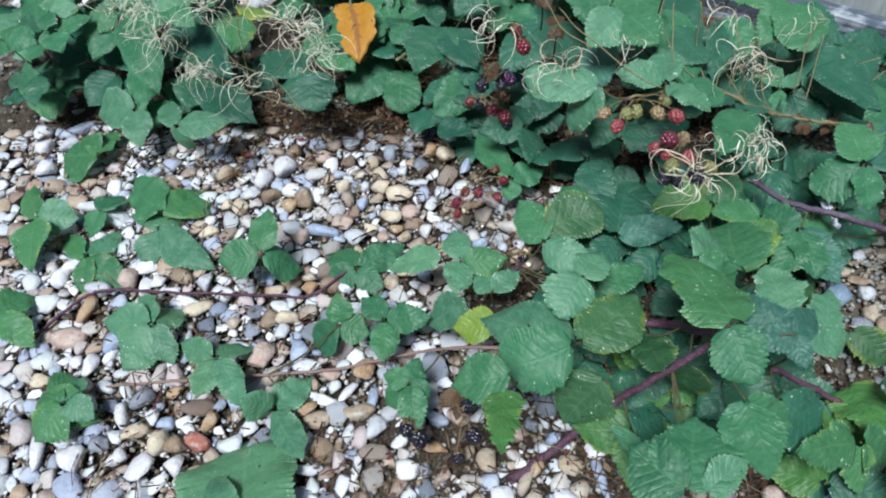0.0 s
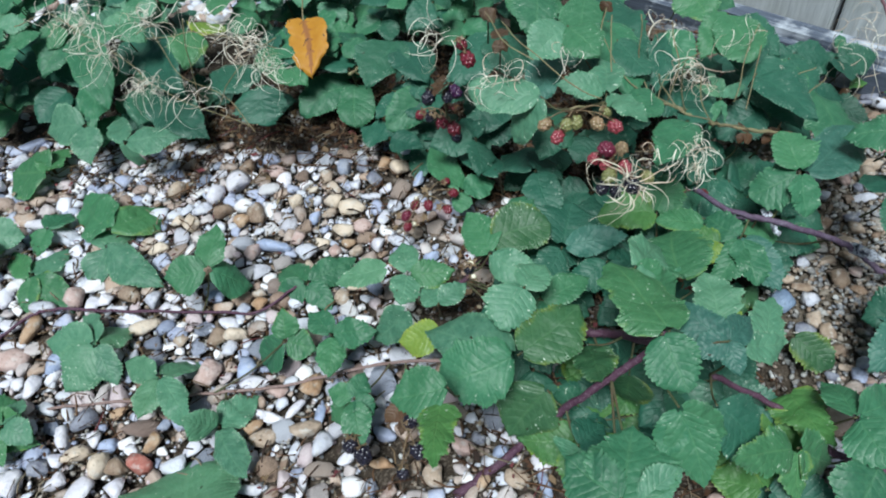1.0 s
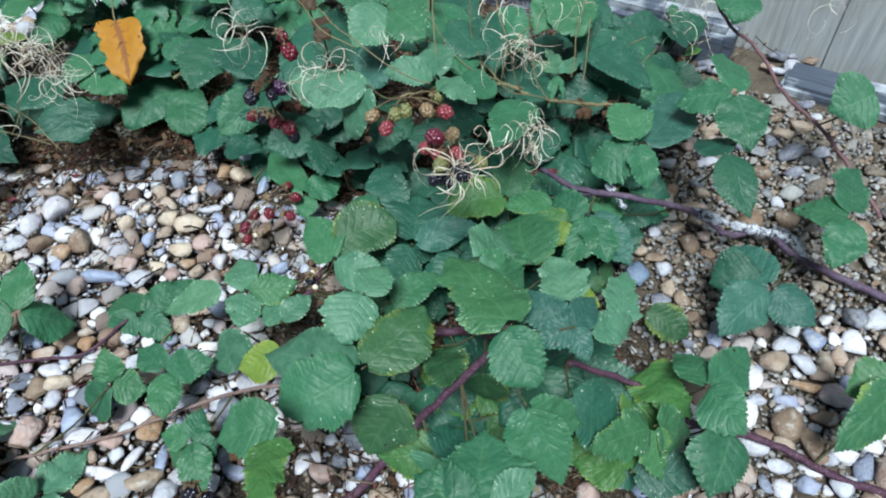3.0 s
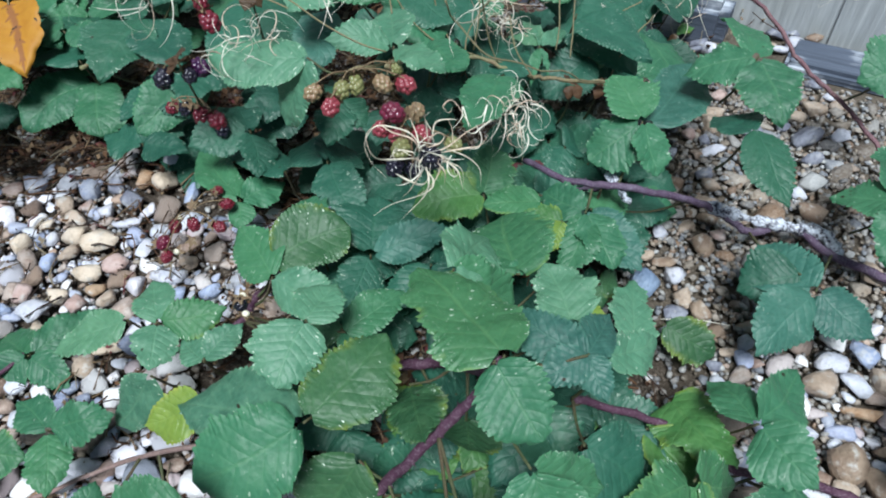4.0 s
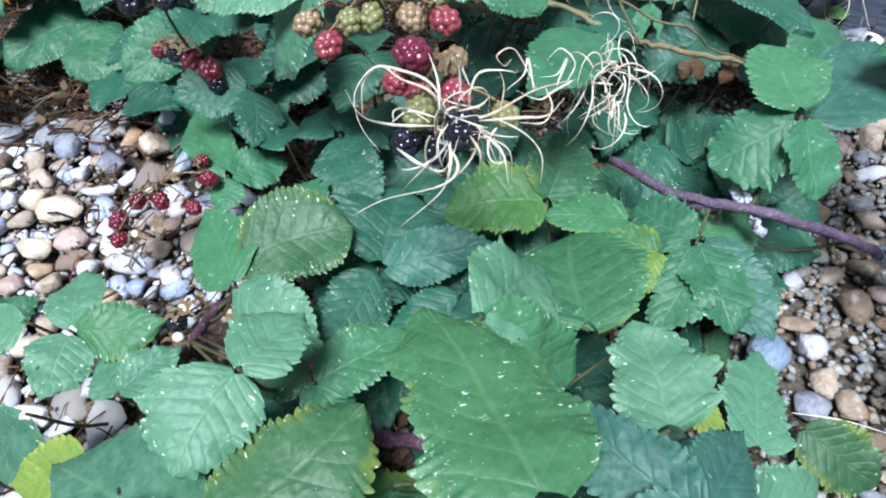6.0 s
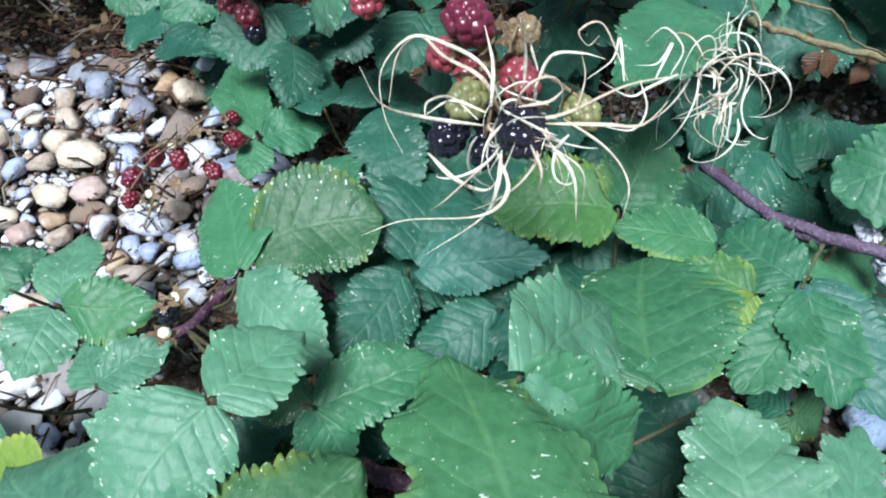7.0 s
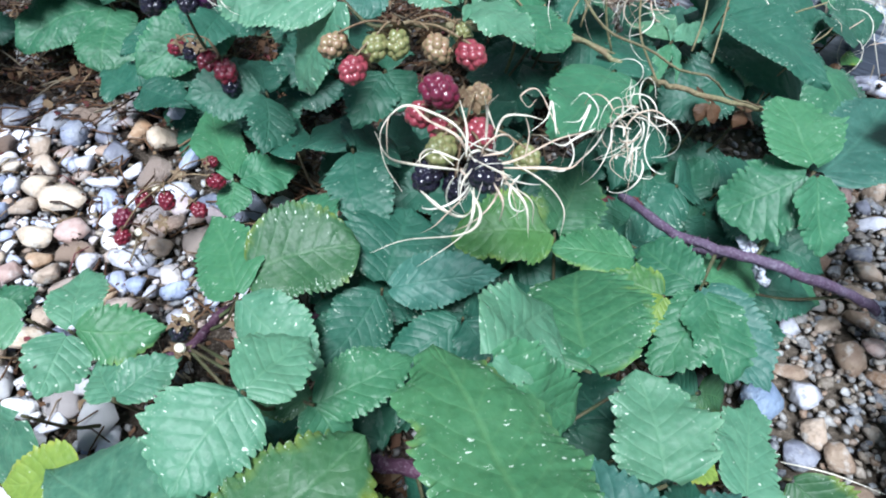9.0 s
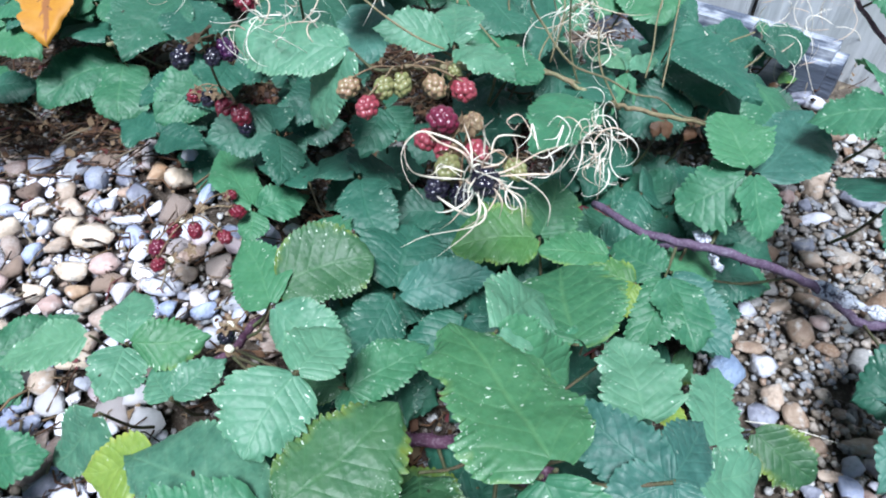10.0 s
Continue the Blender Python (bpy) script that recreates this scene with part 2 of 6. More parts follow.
STONE_PIECE, STONE_REST, STONE_DULL = stone_material("shingle_stone", True, PALE), stone_material("shingle_bed", False, PALE), stone_material("gravel_bed", False, DULL)
STONES = {
    "blue": plain_stone("blue_grey_flint", (0.367, 0.419, 0.589), (0.245, 0.292, 0.434)),
    "azure": plain_stone("blue_flint_ball", (0.2, 0.26, 0.37), (0.14, 0.19, 0.29), (0.33, 0.38, 0.46)),
    "red": plain_stone("red_brick_pebble", (0.367, 0.126, 0.103), (0.429, 0.185, 0.155)),
    "slate": plain_stone("slate_grey_flint", (0.152, 0.156, 0.207), (0.245, 0.254, 0.310)),
    "white": plain_stone("white_flint", (0.673, 0.643, 0.713), (0.561, 0.545, 0.620)),
    "cream": plain_stone("cream_flint", (0.510, 0.409, 0.321), (0.591, 0.497, 0.414)),
    "tan": plain_stone("tan_flint", (0.33, 0.25, 0.195), (0.42, 0.335, 0.275)),
    "orange": plain_stone("orange_flint", (0.33, 0.2, 0.12), (0.42, 0.3, 0.21)),
    "brown": plain_stone("brown_flint", (0.2, 0.135, 0.1), (0.27, 0.2, 0.15)),
    "pink": plain_stone("pinkish_flint", (0.408, 0.283, 0.259), (0.489, 0.371, 0.352)),
    "grey": plain_stone("pale_grey_flint", (0.429, 0.438, 0.517), (0.550, 0.545, 0.620)),
}

m = Nodes("sandy_soil")
place = m.add("ShaderNodeTexCoord").outputs["Object"]
grit, patch = m.noise(place, 420, 5, 0.7), m.noise(place, 14, 4)
# Base earth is darkened in place of the shade below the brambles.
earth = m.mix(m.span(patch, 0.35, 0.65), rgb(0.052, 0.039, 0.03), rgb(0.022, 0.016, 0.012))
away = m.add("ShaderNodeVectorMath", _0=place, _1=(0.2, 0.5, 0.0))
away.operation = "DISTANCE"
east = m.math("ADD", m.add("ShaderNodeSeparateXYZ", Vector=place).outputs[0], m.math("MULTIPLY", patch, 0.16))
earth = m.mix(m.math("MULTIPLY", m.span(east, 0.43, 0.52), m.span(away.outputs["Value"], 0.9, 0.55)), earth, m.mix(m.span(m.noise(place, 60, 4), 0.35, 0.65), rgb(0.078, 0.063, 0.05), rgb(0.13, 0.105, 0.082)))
earth = m.mix(m.span(grit, 0.5, 0.68, 0.0, 0.75), earth, rgb(0.24, 0.2, 0.17))
cell = m.add("ShaderNodeTexVoronoi", Vector=place, Scale=55.0)
pebbly = m.ramp(m.add("ShaderNodeSeparateColor", Color=cell.outputs["Color"]).outputs[0], [(0.0, (0.43, 0.41, 0.38)), (0.25, (0.29, 0.20, 0.14)), (0.45, (0.58, 0.57, 0.57)), (0.6, (0.25, 0.26, 0.30)), (0.75, (0.38, 0.29, 0.22)), (0.9, (0.52, 0.49, 0.46))], True)
pebbly = m.mix(m.span(cell.outputs["Distance"], 0.25, 0.55, 0.0, 0.8), pebbly, earth)
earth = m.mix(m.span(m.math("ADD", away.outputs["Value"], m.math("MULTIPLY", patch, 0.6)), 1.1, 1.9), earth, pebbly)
m.bump(grit, 0.8, 0.003)
SOIL = m.surface(earth, 0.9, 0.2)

m = Nodes("weathered_board")
place = m.add("ShaderNodeTexCoord").outputs["Object"]
stretch = m.add("ShaderNodeMapping", Vector=place, Scale=(60.0, 60.0, 3.0)).outputs[0]
grain, stain = m.noise(stretch, 4, 5, 0.65), m.noise(place, 18, 4)
wood = m.mix(m.span(grain, 0.3, 0.7), rgb(0.32, 0.335, 0.355), rgb(0.5, 0.52, 0.54))
wood = m.mix(m.span(stain, 0.45, 0.75, 0.0, 0.55), wood, rgb(0.28, 0.3, 0.27))
m.bump(grain, 0.5, 0.002)
BOARD = m.surface(wood, 0.8, 0.25)

m = Nodes("grey_sleeper")
place = m.add("ShaderNodeTexCoord").outputs["Object"]
stretch = m.add("ShaderNodeMapping", Vector=place, Scale=(2.5, 50.0, 50.0)).outputs[0]
grain, stain = m.noise(stretch, 4, 5, 0.65), m.noise(place, 22, 4)
wood = m.mix(m.span(grain, 0.3, 0.7), rgb(0.045, 0.055, 0.08), rgb(0.11, 0.13, 0.18))
wood = m.mix(m.span(m.math("ADD", stain, m.math("MULTIPLY", grain, 0.3)), 0.66, 0.8, 0.0, 0.8), wood, rgb(0.5, 0.53, 0.6))
m.bump(grain, 0.6, 0.003)
SLEEPER = m.surface(wood, 0.75, 0.3)

m = Nodes("orange_dead_leaf")
co = m.add("ShaderNodeTexCoord")
sep = m.add("ShaderNodeSeparateXYZ", Vector=co.outputs["UV"])
side = m.math("ABSOLUTE", m.math("MULTIPLY_ADD", sep.outputs[1], 2.0, -1.0))
blot = m.noise(co.outputs["Object"], 120, 4)
rows = m.math("ABSOLUTE", m.math("SUBTRACT", m.math("FRACT", m.math("MULTIPLY", m.math("SUBTRACT", sep.outputs[0], m.math("MULTIPLY", side, 0.35)), 5.0)), 0.5))
brown = m.math("ADD", m.math("SUBTRACT", 0.8, m.math("MULTIPLY", side, 4.5)), m.math("MULTIPLY", m.span(rows, 0.36, 0.5), m.span(side, 0.75, 0.2)))
brown = m.math("ADD", brown, m.math("MULTIPLY", m.span(blot, 0.3, 0.7), 0.55))
tone = m.mix(m.span(brown, 0.35, 0.75), m.mix(blot, rgb(0.3, 0.12, 0.014), rgb(0.4, 0.2, 0.025)), rgb(0.22, 0.09, 0.03))
tone = m.mix(m.span(m.noise(co.outputs["Object"], 170, 1), 0.72, 0.76), tone, rgb(0.03, 0.02, 0.015))
m.bump(blot, 0.4, 0.001)
DEAD_LEAF = m.surface(tone, 0.6, 0.3)

m = Nodes("brown_litter")
isle = m.add("ShaderNodeNewGeometry").outputs["Random Per Island"]
tone = m.ramp(isle, [(0.0, (0.062, 0.032, 0.020)), (0.25, (0.105, 0.056, 0.032)), (0.5, (0.155, 0.105, 0.064)), (0.7, (0.043, 0.028, 0.024)), (0.85, (0.205, 0.168, 0.120)), (0.95, (0.124, 0.035, 0.040))], True)
m.bump(m.noise(m.add("ShaderNodeTexCoord").outputs["Object"], 300, 3), 0.4, 0.001)
LITTER = m.surface(tone, 0.8, 0.2)


# ---- builders ----
def mesh_of(name, verts, faces, uvs=None, smooth=True):
    data = bpy.data.meshes.new(name)
    data.from_pydata(verts, [], faces)
    if uvs:
        layer = data.uv_layers.new(name="UVMap")
        for loop in data.loops:
            layer.data[loop.index].uv = uvs[loop.vertex_index]
    if smooth:
        data.polygons.foreach_set("use_smooth", [True] * len(data.polygons))
    data.update()
    return data


def part(name, data, material, parent, at=None, label=""):
    """One mesh object under a thing or part; at is its pose in the world."""
    if not data.materials:
        data.materials.append(material)
    ob = new(name, data)
    ob.parent = parent
    base = WORLD_OF.get(parent, Matrix())
    WORLD_OF[ob] = at or base
    ob.matrix_basis = base.inverted() @ WORLD_OF[ob]
    return tagged(ob, label)


WORLD_OF = {}


def thing(name, label, category, at=(0, 0, 0), group=""):
    ob = tagged(new(name), label, category, group)
    ob.location = at
    ob.empty_display_size = 0.02
    WORLD_OF[ob] = Matrix.Translation(at)
    return ob


def smooth_line(points, steps):
    """Catmull-Rom through the points."""
    p = [Vector(q) for q in points]
    p = [2 * p[0] - p[1], *p, 2 * p[-1] - p[-2]]
    line = []
    for i in range(1, len(p) - 2):
        for s in range(steps):
            t = s / steps
            a, b, c, d = p[i - 1:i + 3]
            line.append(0.5 * (2 * b + (c - a) * t + (2 * a - 5 * b + 4 * c - d) * t * t + (3 * b - a - 3 * c + d) * t ** 3))
    return line + [p[-2]]


def tube(line, radii, sides=6, origin=Vector((0, 0, 0))):
    """A round rod along a line; radii per point."""
    verts, faces = [], []
    side = None
    for i, q in enumerate(line):
        way = (line[min(i + 1, len(line) - 1)] - line[max(i - 1, 0)]).normalized()
        if side is None:
            side = way.orthogonal().normalized()
        side = (side - side.dot(way) * way).normalized()
        up = way.cross(side)
        for k in range(sides):
            a = 2 * math.pi * k / sides
            verts.append(tuple(q - origin + radii[i] * (math.cos(a) * side + math.sin(a) * up)))
        if i:
            for k in range(sides):
                a, b = (i - 1) * sides + k, (i - 1) * sides + (k + 1) % sides
                faces.append((a, b, b + sides, a + sides))
    faces.append(tuple(range(sides))[::-1])
    faces.append(tuple(range(len(verts) - sides, len(verts))))
    return verts, faces


OUTLINE = {
    "o": ((0, .14), (.04, .38), (.1, .62), (.19, .85), (.32, .99), (.42, 1.0), (.53, .96), (.64, .84), (.77, .6), (.88, .34), (.95, .14), (1, 0)),
    "n": ((0, .1), (.1, .5), (.25, .9), (.4, 1.0), (.55, .9), (.7, .66), (.85, .36), (.95, .14), (1, 0)),
    "r": ((0, .15), (.05, .5), (.13, .76), (.26, .95), (.42, 1.0), (.6, .97), (.76, .8), (.88, .55), (.95, .32), (.985, .15), (1, 0)),
    "q": ((0, .2), (.04, .55), (.1, .78), (.2, .93), (.34, 1.0), (.5, .99), (.66, .93), (.79, .8), (.89, .6), (.95, .36), (1, 0)),
    "s": ((0, .3), (.06, .72), (.15, .92), (.28, 1.0), (.36, .94), (.43, .97), (.55, .89), (.63, .79), (.7, .8), (.8, .63), (.87, .5), (.93, .35), (.97, .2), (1, 0)),
    "l": ((0, .25), (.05, .66), (.13, .9), (.24, 1.0), (.33, .99), (.41, .82), (.48, .86), (.57, .83), (.65, .64), (.72, .63), (.8, .5), (.88, .33), (.95, .2), (1, 0)),
}


TOOTH = -0.8, 0.0, 0.55, 0.7, 0.2
ACROSS = -1.0, -0.93, -0.8, -0.58, -0.3, 0.0, 0.3, 0.58, 0.8, 0.93, 1.0


def blade(length, width, outline, rng, fold=0.16, droop=0.12, teeth=12):
    """A doubly toothed, softly cockled leaf blade: base at the origin, midrib along x, face up z."""
    rows = teeth * 5
    xs, ys = zip(*OUTLINE[outline])
    fold, droop = fold * rng.uniform(-0.2, 1.7), droop * rng.uniform(0.2, 1.9)
    roll = rng.uniform(0.1, 0.5) * width * 0.16
    twist, skew = rng.uniform(-0.3, 0.3), rng.uniform(-0.06, 0.06)
    wave, waves = rng.uniform(0.012, 0.04), rng.uniform(1.2, 3.0)
    phase, beat = rng.uniform(0, 6), rng.randrange(3)
    veins = rng.choice((5, 6, 6, 7))
    off = Vector((rng.uniform(0, 50), rng.uniform(0, 50), 0))
    lobe = {"o": 0.05, "q": 0.045, "r": 0.09, "l": 0.17, "s": 0.17, "n": 0.0}[outline] * rng.uniform(0.7, 1.3)
    deep = {s: [rng.uniform(0.3, 1.3) for _ in range(veins + 4)] for s in (-1, 1)}
    jag = {"o": 0.048, "q": 0.042, "r": 0.058, "l": 0.055, "s": 0.055, "n": 0.03}[outline]
    jag *= 1.2 * min(1.0, 0.045 / length)
    size = {s: [rng.uniform(0.35, 1.2) * (1.6 if (k + beat) % 3 == 0 else 0.75) for k in range(teeth + 2)] for s in (-1, 1)}
    verts, uvs, faces = [], [], []
    for i in range(rows + 1):
        u = i / rows
        half = np.interp(u, xs, ys) * width / 2
        fade = min(1.0, 6 * u) * min(1.0, 12 * (1 - u))
        for v in ACROSS:
            side, s = abs(v), 1 if v > 0 else -1
            k = i + (2 if s > 0 else 0)
            bite = jag * TOOTH[k % 5] * size[s][k // 5] * fade * side ** 6
            at = max(0.0, (veins - 2) * (u + 0.06) + 0.3 * (s > 0))
            bay = deep[s][int(at)] * (0.5 - 0.5 * math.cos(2 * math.pi * (at % 1.0) ** 1.35)) - 0.45
            bite_in = lobe * bay * fade * side ** 3
            y = half * v * (1 + bite + bite_in + 0.08 * math.sin(7 * u + phase + s) * side) * (1 + 0.09 * s * math.sin(phase))
            y += s * bite * 0.14 * length
            x = length * (u + 0.26 * bite + 0.3 * bite_in - 0.05 * side * (1 - u))
            y += skew * length * math.sin(math.pi * u)
            vein = abs(math.sin(math.pi * (veins * (u - 0.3 * side) + 0.5 * (s > 0))))
            z = fold * abs(y) - droop * length * u * u + 0.008 * length * vein * math.sin(math.pi * min(side, 1)) ** 0.7 * fade
            z += twist * y * u + wave * length * side ** 2 * math.sin(2 * math.pi * waves * u + phase + (2 if v > 0 else 0))
            z -= roll * side ** 3
            z += 0.05 * length * noise.noise(Vector((x, y, 0)) * (2.6 / length) + off) + 0.016 * length * noise.noise(Vector((x, y, 0)) * (8 / length) + off)
            z += 0.15 * length * bite * (size[s][k // 5] - 1.2)
            verts.append((x, y, z))
            uvs.append((u, 0.5 + 0.5 * v))
    n = len(ACROSS)
    for i in range(rows):
        for j in range(n - 1):
            a = i * n + j
            faces.append((a, a + n, a + n + 1, a + 1))
    return verts, faces, uvs


def facing(base, tip, normal):
    """A pose with x from base to tip and z near the normal."""
    x = (tip - base).normalized()
    z = (normal - normal.dot(x) * x).normalized()
    y = z.cross(x)
    return Matrix.Translation(base) @ Matrix((x, y, z)).transposed().to_4x4()


# ---- the bramble's canes, each a thing of its own ----
PLANT = {
    "front": thing("bramble", "thick purple thorny bramble cane with large green leaves, arching over shingle", "bramble", (0.12, 0.29, 0)),
    "mid": thing("bramble", "dense leafy bramble with red, green and black berries", "bramble", (0.27, 0.48, 0)),
    "back": thing("bramble", "dark green bramble with berry clusters beside the fence", "bramble", (0.3, 0.62, 0)),
    "right": thing("bramble", "purple bramble cane with white crusted bark on gravel", "bramble", (0.5, 0.4, 0)),
    "far": thing("bramble", "slender reddish bramble cane rising by the board fence", "bramble", (0.56, 0.4, 0)),
    "left": thing("bramble", "small green bramble shoot with a yellowing leaflet", "bramble", (0.07, 0.45, 0)),
    "up": thing("bramble", "trailing purple bramble cane lying on pale shingle", "bramble", (-0.2, 0.53, 0)),
    "low": thing("bramble", "thin grey-pink bramble runner lying across pebbles", "bramble", (-0.1, 0.42, 0)),
}
PLANT["weed"] = thing("willowherb", "small grey-green willowherb shoot with narrow leaves", "weed", (0.36, 0.6, 0))
STEM_LOOK = {"weed": PETIOLE, "front": CANE, "mid": CANE, "back": CANE_BROWN, "right": CANE_BLOOM, "far": CANE_MAUVE, "left": CANE_GREY, "up": CANE, "low": CANE_GREY}
LINES = {key: [] for key in PLANT}
rng = random.Random(11)


def thorn(verts, faces, at, way, size):
    side = way.orthogonal().normalized()
    up = way.cross(side)
    k = len(verts)
    for a in range(4):
        verts.append(tuple(at + size * 0.28 * (math.cos(a * math.pi / 2) * side + math.sin(a * math.pi / 2) * up)))
    verts.append(tuple(at + way * size))
    faces.extend(((k, k + 1, k + 4), (k + 1, k + 2, k + 4), (k + 2, k + 3, k + 4), (k + 3, k, k + 4)))


def stem(plant, r0, r1, *points):
    line = smooth_line(points, 8)
    LINES[plant].append(line)
    n = len(line)
    radii = [(r0 + (r1 - r0) * i / (n - 1)) * (1 + 0.06 * math.sin(i * 1.7)) for i in range(n)]
    line = [q + Vector((rng.uniform(-1, 1), rng.uniform(-1, 1), rng.uniform(-1, 1))) * 0.0008 for q in line]
    origin = Vector(PLANT[plant].location)
    verts, faces = tube(line, radii, 8, origin)
    if r0 > 0.002:
        for i in range(1, n - 1):
            for _ in range(2):
                way = (line[i + 1] - line[i - 1]).normalized()
                out = way.orthogonal().normalized()
                out.rotate(Matrix.Rotation(rng.uniform(0, 6.28), 3, way))
                thorn(verts, faces, line[i] - origin + out * radii[i] * 0.8, (out + 0.35 * way).normalized(), rng.uniform(0.0014, 0.003) * (0.6 + r0 * 120))
    return part("stem", mesh_of("stem", verts, faces), STEM_LOOK[plant], PLANT[plant], WORLD_OF[PLANT[plant]])


def crust(plant, radius, *points):
    """Flaking white bark that wraps a stretch of cane."""
    line = smooth_line(points, 9)
    origin = Vector(PLANT[plant].location)
    radii = [radius * (0.95 + 0.6 * noise.noise(q * 90) + 0.35 * noise.noise(q * 260)) * min(1, 0.3 + 0.25 * min(i, len(line) - 1 - i)) for i, q in enumerate(line)]
    verts, faces = tube(line, radii, 14, origin)
    verts = [tuple(Vector(q) + noise.noise_vector(Vector(q) * 300) * 0.002) for q in verts]
    part("crusted_bark", mesh_of("crusted_bark", verts, faces), LICHEN, PLANT[plant], WORLD_OF[PLANT[plant]], "flaking white crust on the cane")


def leaf(plant, joint, *leaflets):
    """A compound leaf: its stalk runs from the joint to the nearest cane."""
    joint = Vector(joint)
    near = [q for line in LINES[plant] for q in line if q.z < joint.z + 0.01 and q.y > joint.y - 0.02]
    root = min(near, key=lambda q: (q - joint).length) if near else joint
    middle = sum((Vector(f[0]) for f in leaflets), Vector()) / len(leaflets)
    if not 0.01 < (root - joint).length < 0.1:
        back = Vector((0.2 * (joint.x - middle.x) / 0.03, 1, 0)).normalized()
        root = joint + back * 0.02 - Vector((0, 0, min(0.05, joint.z * 0.85)))
    sag = (root + joint) / 2 - Vector((0, 0, min(0.006, joint.z * 0.2)))
    line = smooth_line([root, sag, joint], 6)
    data = mesh_of("leaf_stalk", *tube(line, [0.001 - 0.0003 * i / 12 for i in range(len(line))], 6, joint))
    stalk = part("leaf", data, PETIOLE, PLANT[plant], Matrix.Translation(joint))
    for tip, width, outline, tone in leaflets:
        tip = Vector(tip)
        gap = (tip - joint) * (0.09 if len(leaflets) > 2 else 0.05)
        base = joint + gap
        if plant == "weed":
            width *= 0.55
        lean = Vector((rng.uniform(-0.3, 0.3), -0.42 + rng.uniform(-0.25, 0.25), 0.9))
        length = (tip - base).length
        verts, faces, uvs = blade(length, width * (1.0 if len(leaflets) > 2 else 1.06), outline, rng, teeth=max(11, min(22, round(length / 0.0028))))
        data = mesh_of("leaflet", verts, faces, uvs)
        part("leaflet", data, LEAF[tone], stalk, facing(base, tip, lean))


def bead_ball(seed):
    """A berry one unit long: a single skin swelling into round beads, along z."""
    r = random.Random(seed)
    bm = bmesh.new()
    bmesh.ops.create_icosphere(bm, subdivisions=5, radius=1)
    way = np.array([v.co.normalized() for v in bm.verts])
    count, wide, beads = 25, 0.40, []
    for i in range(count):
        z = 1 - 2 * (i + 0.5) / count
        a = i * 2.39996 + r.uniform(-0.12, 0.12)
        ring = math.sqrt(1 - z * z)
        beads.append((wide * 0.74 * ring * math.cos(a), wide * 0.74 * ring * math.sin(a), 0.37 * z, wide * r.uniform(0.37, 0.44)))
    far = np.full(len(way), 0.2)
    for x, y, z, size in beads:
        c = np.array((x, y, z))
        along = way @ c
        root = along ** 2 - c @ c + size ** 2
        far = np.maximum(far, np.where(root > 0, along + np.sqrt(np.maximum(root, 0)), 0))
    for v, w, d in zip(bm.verts, way, far):
        v.co = Vector(w * d)
    for f in bm.faces:
        f.smooth = True
    data = bpy.data.meshes.new("berry")
    bm.to_mesh(data), bm.free()
    return data


BERRY_MESH = {}


def berry_mesh(ripe, turn):
    key = ripe, turn
    if key not in BERRY_MESH:
        BERRY_MESH[key] = bead_ball(turn * 7 + len(ripe))
        BERRY_MESH[key].materials.append(BERRY[ripe])
    return BERRY_MESH[key]


def star(size, rng, sepals=5):
    """Dry sepals spread as a star round one centre."""
    verts, faces = [(0, 0, 0)], []
    for k in range(sepals):
        a = 2 * math.pi * k / sepals + rng.uniform(-0.2, 0.2)
        way, side = Vector((math.cos(a), math.sin(a), 0)), Vector((-math.sin(a), math.cos(a), 0))
        n, curl = len(verts), rng.uniform(-0.3, 0.3)
        for f, w, z in ((0.4, 0.3, 0.1), (0.75, 0.17, 0.05), (1.0, 0.02, -0.05 + curl)):
            verts.extend((tuple((way * f - side * w) * size + Vector((0, 0, z * size))), tuple((way * f + side * w) * size + Vector((0, 0, z * size)))))
        faces.extend(((0, n, n + 1), (n, n + 2, n + 3, n + 1), (n + 2, n + 4, n + 5, n + 3)))
    return verts, faces


def cluster(plant, hub, *fruits):
    """A fruiting spray: from a hub a short stalk to each berry, with its sepals."""
    hub = Vector(hub)
    for i, (at, length, ripe) in enumerate(fruits):
        at = Vector(at)
        bend = (hub + at) / 2 + Vector((0, 0, 0.006))
        line = smooth_line([hub, bend, at + Vector((0, 0, length * 0.3))], 5)
        stalk = part("fruit_stalk", mesh_of("fruit_stalk", *tube(line, [0.0005] * len(line), 5, hub)), HULL, PLANT[plant], Matrix.Translation(hub))
        turn = (hub + Vector((0, 0, 0.01)) - at).to_track_quat("Z", "Y").to_matrix().to_4x4() @ Matrix.Rotation(i * 1.3, 4, "Z")
        part("berry", berry_mesh(ripe, i % 3), BERRY[ripe], stalk, Matrix.Translation(at) @ turn @ Matrix.Diagonal((length * 0.8, length * 0.8, length * 0.84, 1)))
        part("calyx", mesh_of("calyx", *star(length * 0.45, rng)), HULL, stalk, Matrix.Translation(at) @ turn @ Matrix.Translation((0, 0, length * 0.37)), "dry brown sepals")


def hull(plant, at, picked=True):
    """A picked-off berry's star of sepals with its white core."""
    at = Vector(at)
    v, f = star(0.0062 if picked else 0.005, rng)
    pose_ = Matrix.Translation(at) @ Euler((radians(40), 0, rng.uniform(0, 6))).to_matrix().to_4x4()
    ob = part("hull", mesh_of("hull", v, f), HULL, PLANT[plant], pose_)
    if not picked:
        return
    bm = bmesh.new()
    bmesh.ops.create_icosphere(bm, subdivisions=2, radius=0.0024)
    data = bpy.data.meshes.new("core")
    bm.to_mesh(data), bm.free()
    part("core", data, PITH, ob, pose_ @ Matrix.Translation((0, 0, 0.0015)) @ Matrix.Diagonal((1, 1, 0.8, 1)))


